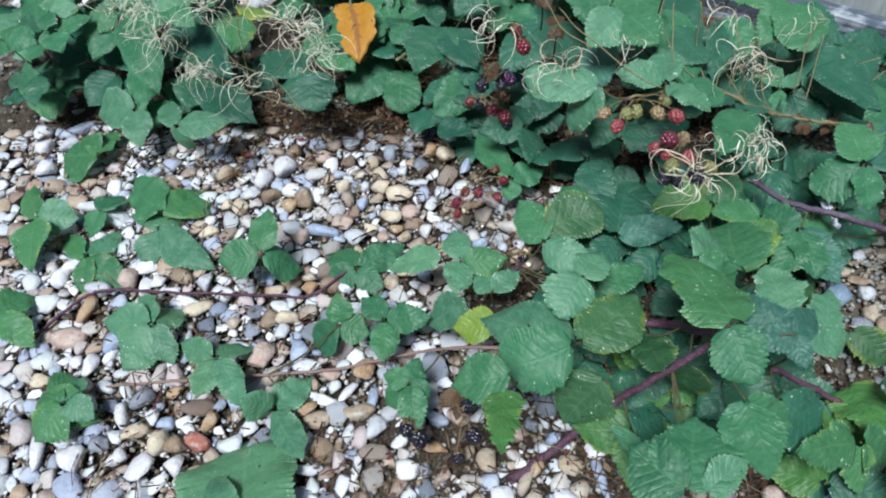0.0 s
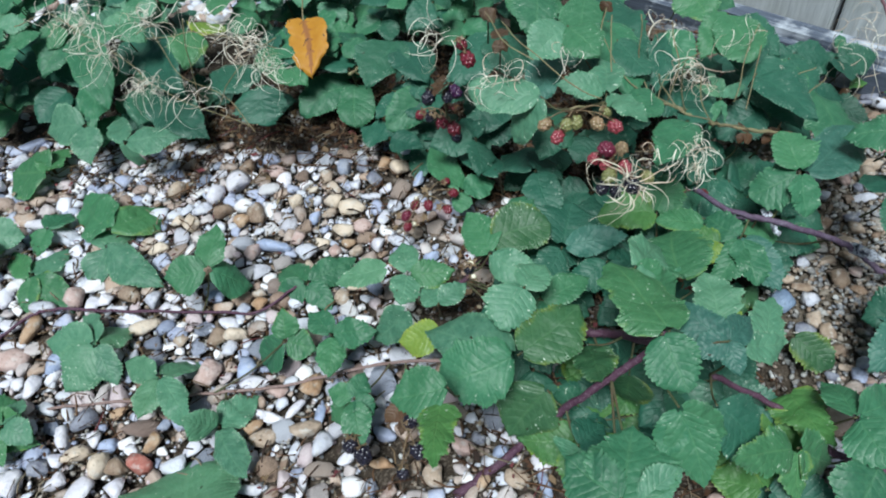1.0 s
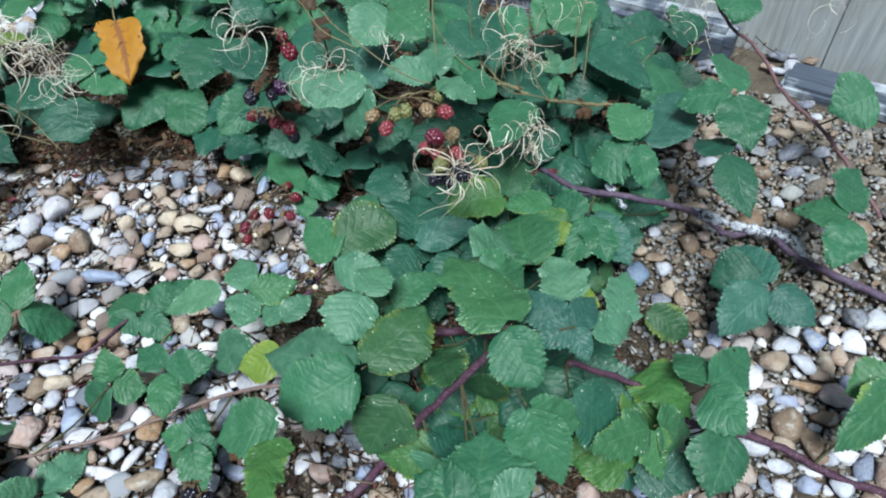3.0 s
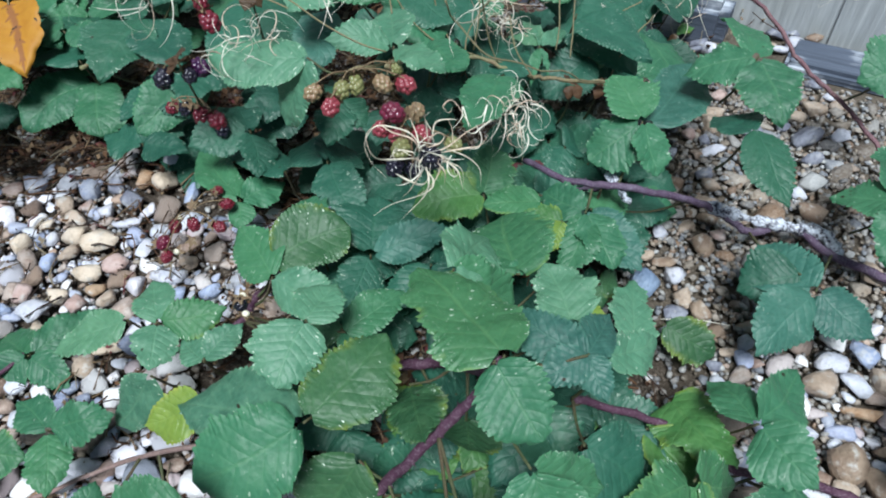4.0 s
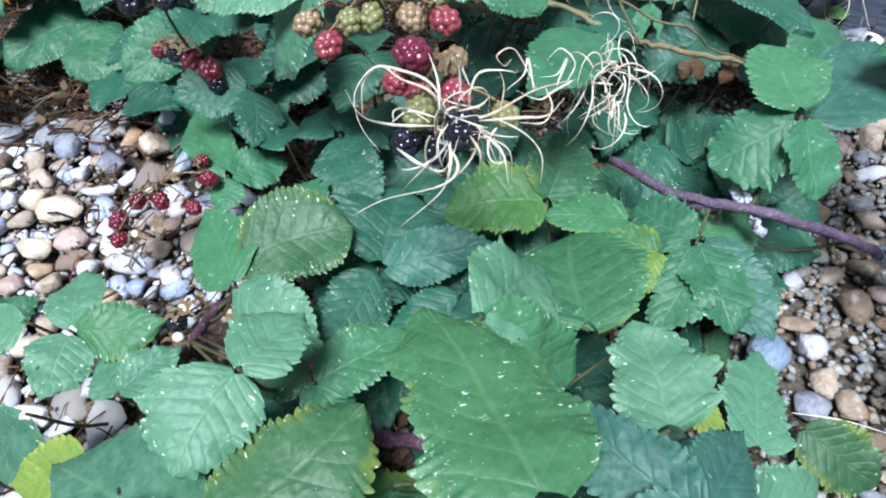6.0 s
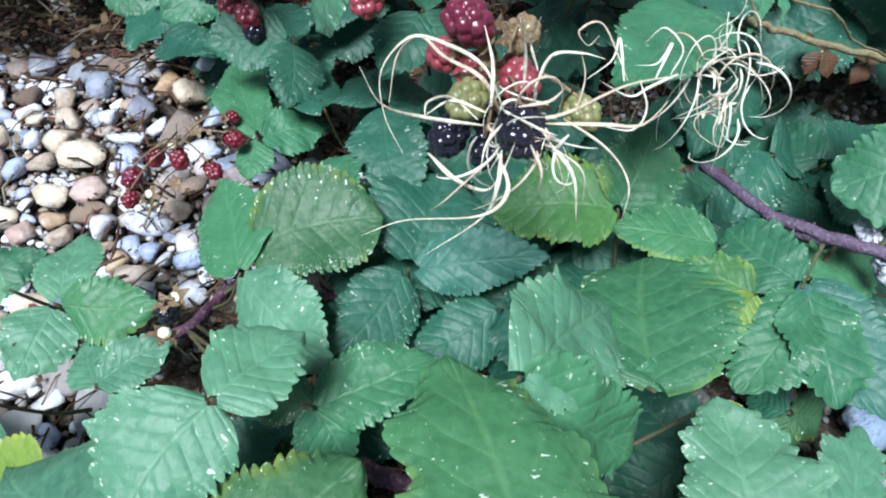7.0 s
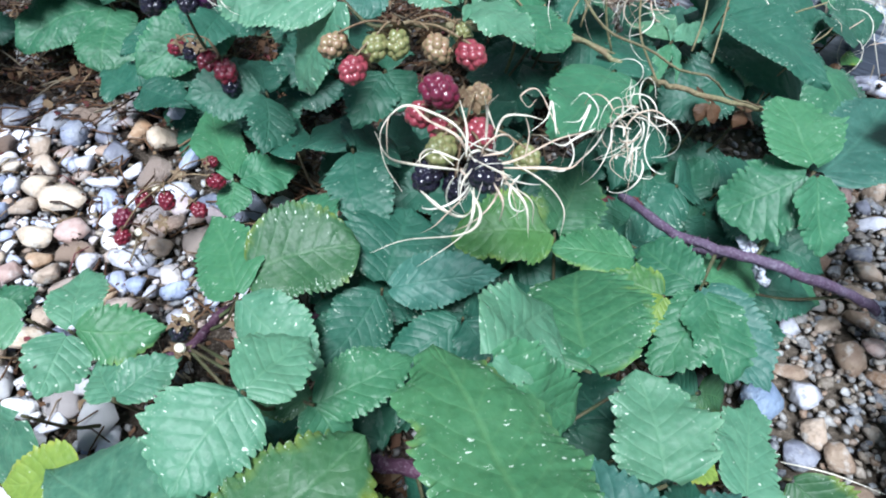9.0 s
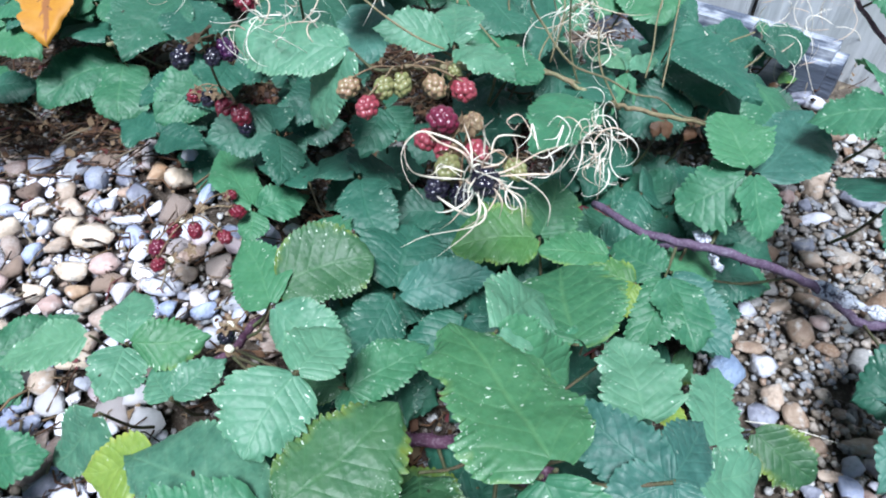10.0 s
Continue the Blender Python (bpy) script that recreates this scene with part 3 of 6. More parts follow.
HERB = {
    "a": thing("dried_willowherb", "dry willowherb with curled cream seed pods over berries", "dried plant", (0.3, 0.55, 0)),
    "b": thing("dried_willowherb", "bleached dry willowherb with tangled curly pods", "dried plant", (-0.12, 0.72, 0)),
    "c": thing("dried_willowherb", "thin dry willowherb at the foot of the fence", "dried plant", (0.58, 0.66, 0)),
}


def strand(herb, radius, *points):
    """A split pod as a tapering ribbon; the thicker ones are round stalks."""
    line = smooth_line(points, 7)
    n, base, stalk = len(line), HERB[herb], radius > 0.0008
    radii = [radius * (0.6 if stalk else min(1.0, 0.35 + 0.16 * i) * (1.0 - 0.88 * (i / (n - 1)) ** 1.5)) for i in range(n)]
    if stalk:
        line = [q + noise.noise_vector(q * 30) * 0.004 for q in line]
    verts, faces = tube(line, radii, 5 if stalk else 6, Vector(base.location))
    if not stalk:
        lie = Vector((rng.gauss(0, 1), rng.gauss(0, 1), rng.gauss(0, 1))).normalized()
        verts = [Vector(q) - 0.55 * lie.dot(Vector(q) + base.location - line[min(k // 6, n - 1)]) * lie for k, q in enumerate(verts)]
        verts = [tuple(q) for q in verts]
    pale = BLEACHED if herb != "a" or radius < 0.00055 else STRAW
    look_ = CANE_BROWN if stalk else pale if rng.random() < (0.85 if herb == "b" else 0.7) else STRAW_TAN
    name = "stalk" if stalk else "pod_strand"
    part(name, mesh_of(name, verts, faces), look_, base, WORLD_OF[base])


def tuft(herb, at, count, reach):
    """Curled, split pods springing from one place."""
    at = Vector(at)
    for _ in range(round(count * (2.2 if herb == "b" else 1.05))):
        way = Vector((rng.gauss(0, 1), rng.gauss(0, 1), rng.gauss(0.1, 0.8))).normalized()
        start = at + Vector((rng.gauss(0, 1), rng.gauss(0, 1), rng.gauss(0, 0.7))) * reach * 0.35
        axis = way.cross(Vector((rng.gauss(0, 1), rng.gauss(0, 1), rng.gauss(0, 1)))).normalized()
        bend, step, q, pts = rng.uniform(0.25, 0.95), reach * rng.uniform(0.2, 0.38), start.copy(), [start.copy()]
        for k in range(6):
            way.rotate(Matrix.Rotation(bend * (0.5 + k * 0.15), 3, axis))
            q = q + way * step + Vector((0, 0, -0.0006 * k))
            pts.append(q.copy())
        strand(herb, rng.uniform(0.00032, 0.00052), *pts)




def understory(plant, seed, count, cx, cy, rx, ry, low, high, tones):
    """Low leaves that fill in under a bush; their dark green tone stands in for shade."""
    r = random.Random(seed)
    for _ in range(count):
        a, d = r.uniform(0, 6.283), math.sqrt(r.random())
        joint = Vector((cx + rx * d * math.cos(a), cy + ry * d * math.sin(a), r.uniform(low, high)))
        turn = r.uniform(0, 6.283)
        tips = []
        for k in range(3):
            b = turn + (k - 1) * 1.5
            reach = r.uniform(0.034, 0.05)
            tips.append((joint + Vector((math.cos(b) * reach, math.sin(b) * reach, r.uniform(-0.012, 0.006))), reach * 0.72, "o", r.choice(tones)))
        leaf(plant, joint, *tips)


# canes: plant, radius at both ends, points along it
stem("front", 0.0038, 0.0024, (0.083, 0.290, 0.004), (0.125, 0.311, 0.008), (0.160, 0.323, 0.039), (0.200, 0.320, 0.094), (0.234, 0.322, 0.130))
stem("front", 0.0022, 0.003, (0.281, 0.326, 0.070), (0.335, 0.306, 0.035), (0.358, 0.272, 0.030), (0.404, 0.250, 0.014), (0.443, 0.212, 0.006), (0.489, 0.175, 0.006))
stem("front", 0.003, 0.0035, (0.239, 0.326, 0.134), (0.235, 0.334, 0.115), (0.228, 0.377, 0.060), (0.207, 0.392, 0.045), (0.182, 0.400, 0.050))
stem("up", 0.0017, 0.0014, (-0.387, 0.474, 0.006), (-0.336, 0.527, 0.010), (-0.301, 0.534, 0.012), (-0.249, 0.521, 0.014), (-0.133, 0.502, 0.008), (-0.086, 0.493, 0.010), (-0.042, 0.519, 0.014))
stem("low", 0.0014, 0.0015, (-0.299, 0.416, 0.006), (-0.273, 0.420, 0.008), (-0.146, 0.412, 0.008), (-0.057, 0.405, 0.012), (0.015, 0.405, 0.022), (0.072, 0.380, 0.060), (0.128, 0.346, 0.090))
stem("mid", 0.003, 0.002, (0.323, 0.485, 0.012), (0.271, 0.470, 0.020), (0.203, 0.484, 0.030), (0.156, 0.484, 0.030), (0.131, 0.489, 0.040), (0.116, 0.460, 0.050), (0.080, 0.451, 0.050), (0.057, 0.463, 0.060))
stem("right", 0.0023, 0.0034, (0.337, 0.513, 0.065), (0.353, 0.472, 0.075), (0.386, 0.446, 0.078), (0.452, 0.445, 0.037), (0.476, 0.422, 0.022), (0.507, 0.416, 0.020), (0.524, 0.380, 0.015), (0.556, 0.341, 0.010), (0.614, 0.265, 0.008))
stem("right", 0.0018, 0.0018, (0.361, 0.486, 0.050), (0.377, 0.457, 0.074))
stem("far", 0.0014, 0.0019, (0.541, 0.636, 0.150), (0.535, 0.568, 0.130), (0.557, 0.550, 0.110), (0.572, 0.511, 0.080), (0.604, 0.486, 0.050), (0.615, 0.450, 0.030), (0.618, 0.400, 0.012))
stem("back", 0.0012, 0.0016, (0.225, 0.539, 0.158), (0.279, 0.561, 0.142), (0.315, 0.559, 0.132), (0.341, 0.546, 0.120), (0.374, 0.545, 0.105), (0.433, 0.544, 0.085))
stem("back", 0.0025, 0.0016, (0.373, 0.697, 0.030), (0.295, 0.621, 0.100), (0.247, 0.524, 0.165))
stem("back", 0.003, 0.0018, (0.100, 0.797, 0.020), (0.059, 0.821, 0.060), (0.019, 0.774, 0.074))
crust("right", 0.0046, (0.449, 0.451, 0.036), (0.475, 0.432, 0.028), (0.505, 0.414, 0.022), (0.527, 0.399, 0.018), (0.523, 0.377, 0.014))
crust("right", 0.0027, (0.373, 0.464, 0.082), (0.376, 0.454, 0.080), (0.379, 0.449, 0.074), (0.384, 0.445, 0.066))
# leaves: plant, place of the joint, then each leaflet: tip, width, outline, tone
leaf("back", (0.020, 0.795, 0.049), ((-0.050, 0.762, 0.046), 0.049, "q", "g"), ((0.015, 0.733, 0.031), 0.048, "q", "g"), ((0.022, 0.865, 0.059), 0.052, "o", "g"))
leaf("back", (0.123, 0.723, 0.065), ((0.056, 0.689, 0.054), 0.040, "q", "g"))
leaf("back", (0.203, 0.554, 0.165), ((0.144, 0.584, 0.169), 0.033, "r", "p"), ((0.173, 0.546, 0.127), 0.033, "q", "p"))
leaf("back", (0.257, 0.545, 0.164), ((0.217, 0.553, 0.178), 0.023, "o", "p"), ((0.265, 0.595, 0.168), 0.030, "o", "p"), ((0.272, 0.490, 0.181), 0.020, "o", "p"))
leaf("back", (0.289, 0.568, 0.146), ((0.295, 0.524, 0.153), 0.022, "q", "g"))
leaf("back", (0.227, 0.635, 0.150), ((0.211, 0.588, 0.142), 0.031, "q", "b"))
leaf("mid", (0.142, 0.472, 0.069), ((0.126, 0.521, 0.076), 0.035, "o", "g"), ((0.176, 0.427, 0.066), 0.031, "o", "p"))
leaf("mid", (0.145, 0.483, 0.072), ((0.199, 0.489, 0.078), 0.044, "q", "k"))
leaf("mid", (0.159, 0.396, 0.115), ((0.181, 0.419, 0.112), 0.029, "o", "p"), ((0.137, 0.367, 0.108), 0.034, "r", "p"))
leaf("mid", (0.176, 0.410, 0.074), ((0.217, 0.424, 0.082), 0.027, "o", "g"))
leaf("mid", (0.175, 0.414, 0.072), ((0.147, 0.423, 0.066), 0.019, "o", "k"), ((0.187, 0.393, 0.062), 0.022, "o", "g"))
leaf("mid", (0.207, 0.478, 0.055), ((0.228, 0.522, 0.066), 0.062, "r", "d"), ((0.263, 0.469, 0.068), 0.028, "o", "b"), ((0.176, 0.441, 0.052), 0.034, "o", "d"))
leaf("front", (0.240, 0.324, 0.142), ((0.223, 0.397, 0.138), 0.047, "s", "v"))
leaf("front", (0.235, 0.323, 0.142), ((0.242, 0.287, 0.128), 0.032, "r", "g"))
leaf("mid", (0.239, 0.389, 0.128), ((0.275, 0.423, 0.104), 0.035, "r", "p"), ((0.276, 0.377, 0.096), 0.027, "r", "g"))
leaf("mid", (0.282, 0.400, 0.090), ((0.295, 0.459, 0.090), 0.051, "r", "v"))
leaf("mid", (0.277, 0.406, 0.090), ((0.308, 0.410, 0.082), 0.011, "o", "g"))
leaf("mid", (0.331, 0.441, 0.074), ((0.306, 0.455, 0.078), 0.019, "l", "y"), ((0.316, 0.425, 0.068), 0.015, "o", "Y"))
leaf("right", (0.348, 0.442, 0.074), ((0.331, 0.473, 0.076), 0.029, "r", "g"), ((0.318, 0.409, 0.068), 0.025, "r", "g"), ((0.350, 0.401, 0.068), 0.031, "r", "g"))
leaf("right", (0.359, 0.453, 0.062), ((0.368, 0.399, 0.055), 0.032, "o", "b"), ((0.400, 0.465, 0.060), 0.026, "o", "g"))
leaf("mid", (0.296, 0.494, 0.064), ((0.245, 0.497, 0.070), 0.037, "r", "y"), ((0.315, 0.519, 0.085), 0.032, "r", "v"))
leaf("mid", (0.332, 0.473, 0.062), ((0.293, 0.483, 0.070), 0.026, "r", "v"))
leaf("front", (0.344, 0.360, 0.040), ((0.371, 0.403, 0.045), 0.030, "l", "p"))
leaf("front", (0.289, 0.350, 0.105), ((0.292, 0.389, 0.110), 0.033, "s", "p"))
leaf("front", (0.309, 0.377, 0.076), ((0.324, 0.361, 0.068), 0.018, "o", "Y"))
leaf("front", (0.301, 0.399, 0.078), ((0.323, 0.375, 0.066), 0.017, "l", "Y"))
leaf("front", (0.278, 0.317, 0.130), ((0.256, 0.354, 0.132), 0.024, "o", "b"), ((0.306, 0.340, 0.122), 0.020, "o", "b"))
leaf("front", (0.292, 0.320, 0.115), ((0.329, 0.324, 0.105), 0.021, "r", "p"))
leaf("front", (0.280, 0.318, 0.128), ((0.252, 0.314, 0.126), 0.018, "o", "b"), ((0.279, 0.297, 0.120), 0.016, "o", "b"))
leaf("front", (0.372, 0.369, 0.030), ((0.395, 0.341, 0.020), 0.027, "r", "k"))
leaf("front", (0.145, 0.348, 0.100), ((0.197, 0.380, 0.108), 0.043, "r", "k"), ((0.074, 0.398, 0.088), 0.046, "o", "p"), ((0.085, 0.339, 0.094), 0.048, "r", "g"))
leaf("front", (0.090, 0.398, 0.072), ((0.053, 0.401, 0.062), 0.028, "o", "Y"))
leaf("left", (0.067, 0.468, 0.064), ((0.065, 0.511, 0.064), 0.027, "o", "p"), ((0.109, 0.462, 0.066), 0.026, "o", "v"), ((0.059, 0.437, 0.060), 0.029, "o", "p"))
leaf("left", (0.091, 0.433, 0.060), ((0.117, 0.448, 0.066), 0.020, "o", "p"))
leaf("left", (0.090, 0.433, 0.058), ((0.077, 0.457, 0.058), 0.018, "o", "p"))
leaf("right", (0.398, 0.468, 0.115), ((0.361, 0.469, 0.095), 0.037, "r", "g"), ((0.398, 0.437, 0.095), 0.027, "r", "g"), ((0.396, 0.507, 0.128), 0.038, "r", "g"))
leaf("right", (0.409, 0.475, 0.104), ((0.470, 0.520, 0.108), 0.042, "q", "b"))
leaf("back", (0.294, 0.641, 0.150), ((0.314, 0.596, 0.141), 0.034, "r", "d"))
leaf("back", (0.329, 0.539, 0.125), ((0.370, 0.583, 0.116), 0.030, "o", "d"), ((0.280, 0.469, 0.155), 0.036, "o", "g"))
leaf("right", (0.415, 0.596, 0.120), ((0.446, 0.533, 0.111), 0.044, "o", "d"))
leaf("right", (0.422, 0.581, 0.090), ((0.377, 0.564, 0.081), 0.040, "r", "d"))
leaf("mid", (0.127, 0.583, 0.041), ((0.102, 0.677, 0.034), 0.032, "o", "g"), ((0.165, 0.595, 0.039), 0.028, "o", "g"), ((0.123, 0.559, 0.034), 0.022, "o", "g"))
leaf("mid", (0.167, 0.579, 0.060), ((0.141, 0.671, 0.039), 0.033, "o", "d"))
leaf("mid", (0.199, 0.560, 0.075), ((0.206, 0.505, 0.072), 0.036, "o", "d"), ((0.174, 0.631, 0.054), 0.044, "o", "d"), ((0.225, 0.584, 0.066), 0.042, "o", "d"))
leaf("mid", (0.176, 0.495, 0.073), ((0.171, 0.541, 0.071), 0.028, "r", "g"))
leaf("front", (0.094, 0.315, 0.129), ((0.052, 0.319, 0.118), 0.033, "o", "g"))
leaf("front", (0.088, 0.306, 0.125), ((0.081, 0.260, 0.155), 0.025, "l", "y"))
leaf("front", (0.164, 0.336, 0.065), ((0.129, 0.318, 0.030), 0.045, "o", "k"))
leaf("front", (0.201, 0.364, 0.073), ((0.197, 0.318, 0.103), 0.031, "o", "k"))
leaf("front", (0.222, 0.330, 0.080), ((0.220, 0.327, 0.045), 0.036, "o", "k"))
leaf("left", (0.051, 0.472, 0.070), ((-0.000, 0.473, 0.062), 0.026, "o", "p"))
leaf("left", (0.066, 0.420, 0.077), ((0.025, 0.416, 0.042), 0.028, "o", "p"))
leaf("front", (0.187, 0.235, 0.110), ((0.209, 0.283, 0.109), 0.049, "o", "g"), ((0.160, 0.267, 0.111), 0.037, "o", "g"))
leaf("front", (0.198, 0.232, 0.110), ((0.189, 0.255, 0.107), 0.014, "o", "p"), ((0.228, 0.248, 0.113), 0.020, "o", "p"))
leaf("front", (0.233, 0.279, 0.127), ((0.221, 0.256, 0.104), 0.021, "o", "g"), ((0.267, 0.268, 0.100), 0.025, "o", "g"), ((0.241, 0.240, 0.092), 0.031, "o", "g"))
leaf("front", (0.268, 0.292, 0.093), ((0.296, 0.265, 0.067), 0.042, "o", "d"))
leaf("front", (0.317, 0.266, 0.067), ((0.269, 0.255, 0.091), 0.032, "l", "v"), ((0.352, 0.261, 0.038), 0.035, "l", "v"), ((0.315, 0.239, 0.040), 0.025, "l", "v"))
leaf("front", (0.345, 0.321, 0.033), ((0.343, 0.273, 0.063), 0.039, "l", "y"))
leaf("right", (0.360, 0.278, 0.074), ((0.359, 0.316, 0.063), 0.027, "o", "g"), ((0.412, 0.299, 0.065), 0.031, "o", "g"), ((0.361, 0.242, 0.084), 0.033, "o", "g"))
leaf("right", (0.361, 0.247, 0.069), ((0.332, 0.215, 0.060), 0.039, "o", "g"))
leaf("right", (0.457, 0.344, 0.055), ((0.455, 0.395, 0.046), 0.043, "o", "b"), ((0.474, 0.307, 0.046), 0.034, "o", "b"), ((0.406, 0.321, 0.046), 0.038, "o", "b"))
leaf("right", (0.457, 0.358, 0.055), ((0.421, 0.367, 0.046), 0.039, "o", "d"))
leaf("far", (0.478, 0.470, 0.140), ((0.437, 0.488, 0.131), 0.036, "o", "g"), ((0.518, 0.541, 0.131), 0.036, "o", "g"), ((0.465, 0.420, 0.131), 0.040, "o", "g"))
leaf("far", (0.452, 0.429, 0.119), ((0.450, 0.466, 0.110), 0.031, "o", "d"), ((0.446, 0.376, 0.110), 0.031, "o", "d"))
leaf("far", (0.537, 0.371, 0.075), ((0.511, 0.402, 0.066), 0.037, "o", "g"), ((0.502, 0.339, 0.066), 0.032, "o", "g"), ((0.587, 0.423, 0.066), 0.032, "o", "g"))
leaf("far", (0.545, 0.576, 0.160), ((0.521, 0.544, 0.151), 0.037, "o", "g"))
leaf("far", (0.623, 0.468, 0.100), ((0.585, 0.471, 0.091), 0.048, "o", "g"))
leaf("front", (0.488, 0.246, 0.060), ((0.455, 0.254, 0.051), 0.034, "o", "v"), ((0.423, 0.220, 0.051), 0.031, "o", "v"))
leaf("up", (-0.364, 0.738, 0.030), ((-0.430, 0.768, 0.021), 0.068, "o", "v"), ((-0.365, 0.808, 0.021), 0.035, "o", "v"))
leaf("up", (-0.310, 0.777, 0.060), ((-0.374, 0.794, 0.051), 0.051, "o", "p"), ((-0.297, 0.720, 0.051), 0.036, "o", "p"), ((-0.335, 0.887, 0.051), 0.043, "o", "p"))
leaf("up", (-0.240, 0.711, 0.073), ((-0.270, 0.789, 0.064), 0.029, "o", "p"), ((-0.176, 0.709, 0.077), 0.037, "o", "p"), ((-0.243, 0.704, 0.039), 0.034, "o", "p"))
leaf("up", (-0.261, 0.625, 0.026), ((-0.322, 0.709, 0.017), 0.050, "o", "g"), ((-0.219, 0.676, 0.006), 0.047, "o", "v"))
leaf("up", (-0.264, 0.608, 0.017), ((-0.312, 0.665, 0.008), 0.027, "o", "p"), ((-0.254, 0.657, 0.008), 0.033, "o", "p"), ((-0.273, 0.561, 0.008), 0.036, "o", "p"), ((-0.197, 0.543, 0.023), 0.039, "o", "p"))
leaf("up", (-0.342, 0.584, 0.016), ((-0.391, 0.638, 0.007), 0.026, "o", "v"), ((-0.319, 0.629, 0.007), 0.037, "o", "p"), ((-0.341, 0.540, 0.007), 0.031, "o", "v"), ((-0.293, 0.534, 0.007), 0.032, "o", "v"))
leaf("up", (-0.409, 0.625, 0.030), ((-0.373, 0.639, 0.021), 0.036, "o", "v"))
leaf("up", (-0.126, 0.522, 0.049), ((-0.119, 0.566, 0.068), 0.033, "o", "g"), ((-0.172, 0.520, 0.050), 0.039, "o", "g"), ((-0.090, 0.526, 0.014), 0.036, "o", "g"))
leaf("low", (-0.232, 0.468, 0.031), ((-0.296, 0.488, 0.022), 0.037, "o", "p"), ((-0.267, 0.515, 0.022), 0.029, "o", "p"), ((-0.220, 0.503, 0.006), 0.040, "o", "p"), ((-0.264, 0.431, 0.015), 0.049, "o", "p"), ((-0.215, 0.431, 0.012), 0.028, "o", "p"))
leaf("low", (-0.163, 0.422, 0.031), ((-0.210, 0.449, 0.022), 0.026, "o", "p"), ((-0.139, 0.454, 0.007), 0.029, "o", "p"), ((-0.177, 0.385, 0.029), 0.031, "o", "p"), ((-0.128, 0.366, 0.033), 0.024, "o", "p"))
leaf("low", (-0.111, 0.374, 0.012), ((-0.080, 0.403, 0.006), 0.034, "o", "p"), ((-0.125, 0.367, 0.042), 0.029, "o", "p"), ((-0.080, 0.321, 0.029), 0.028, "o", "p"))
leaf("low", (-0.121, 0.264, 0.035), ((-0.140, 0.359, 0.008), 0.092, "r", "p"), ((-0.184, 0.319, 0.026), 0.041, "o", "p"))
leaf("low", (-0.321, 0.410, 0.025), ((-0.298, 0.428, 0.016), 0.034, "o", "v"), ((-0.272, 0.381, 0.016), 0.034, "o", "v"))
leaf("up", (-0.039, 0.515, 0.015), ((-0.078, 0.558, 0.006), 0.032, "o", "g"), ((0.011, 0.542, 0.012), 0.031, "o", "g"), ((-0.073, 0.504, 0.006), 0.030, "o", "g"), ((-0.017, 0.482, 0.006), 0.025, "o", "g"))
leaf("low", (-0.006, 0.428, 0.046), ((0.035, 0.415, 0.060), 0.026, "o", "g"), ((-0.008, 0.389, 0.043), 0.025, "o", "g"), ((-0.027, 0.458, 0.045), 0.024, "o", "g"))
leaf("low", (-0.046, 0.429, 0.045), ((-0.045, 0.447, 0.067), 0.025, "o", "v"), ((-0.084, 0.433, 0.010), 0.033, "o", "g"), ((-0.019, 0.416, 0.044), 0.027, "o", "v"))
leaf("low", (0.015, 0.360, 0.051), ((-0.007, 0.373, 0.050), 0.018, "o", "g"), ((0.025, 0.382, 0.053), 0.019, "o", "g"), ((-0.019, 0.360, 0.016), 0.022, "o", "g"), ((0.020, 0.323, 0.041), 0.024, "o", "g"), ((0.030, 0.348, 0.043), 0.019, "o", "g"))
leaf("back", (-0.069, 0.717, 0.113), ((-0.070, 0.685, 0.084), 0.050, "r", "d"))
leaf("back", (-0.083, 0.770, 0.110), ((-0.121, 0.717, 0.124), 0.054, "o", "d"))
leaf("back", (-0.067, 0.819, 0.090), ((-0.033, 0.761, 0.081), 0.050, "o", "g"))
leaf("back", (0.020, 0.777, 0.079), ((-0.018, 0.864, 0.070), 0.047, "o", "d"))
leaf("back", (0.010, 0.896, 0.100), ((-0.008, 0.865, 0.091), 0.039, "o", "p"))
leaf("back", (0.239, 0.614, 0.190), ((0.201, 0.588, 0.181), 0.037, "o", "p"), ((0.259, 0.577, 0.181), 0.039, "o", "g"))
leaf("back", (0.307, 0.739, 0.140), ((0.316, 0.598, 0.131), 0.061, "o", "d"))
leaf("back", (0.409, 0.663, 0.145), ((0.409, 0.599, 0.136), 0.045, "r", "g"), ((0.373, 0.621, 0.136), 0.039, "o", "g"))
leaf("back", (0.428, 0.633, 0.110), ((0.441, 0.545, 0.101), 0.054, "o", "d"))
leaf("back", (0.337, 0.648, 0.090), ((0.375, 0.618, 0.081), 0.048, "o", "d"), ((0.380, 0.715, 0.081), 0.049, "o", "g"))
leaf("back", (0.188, 0.734, 0.120), ((0.133, 0.681, 0.111), 0.053, "o", "d"), ((0.204, 0.668, 0.111), 0.053, "o", "d"))
leaf("back", (0.484, 0.605, 0.080), ((0.479, 0.517, 0.071), 0.053, "r", "g"))
leaf("back", (0.086, 0.781, 0.100), ((0.040, 0.722, 0.091), 0.055, "o", "d"), ((0.109, 0.710, 0.091), 0.049, "o", "d"))
leaf("up", (-0.521, 1.062, 0.100), ((-0.443, 1.000, 0.091), 0.063, "o", "g"), ((-0.452, 0.910, 0.091), 0.050, "o", "g"))
leaf("up", (-0.417, 0.953, 0.090), ((-0.422, 0.864, 0.081), 0.057, "o", "d"), ((-0.341, 0.856, 0.081), 0.056, "o", "d"))
leaf("up", (-0.449, 0.919, 0.050), ((-0.455, 0.823, 0.041), 0.066, "r", "g"))
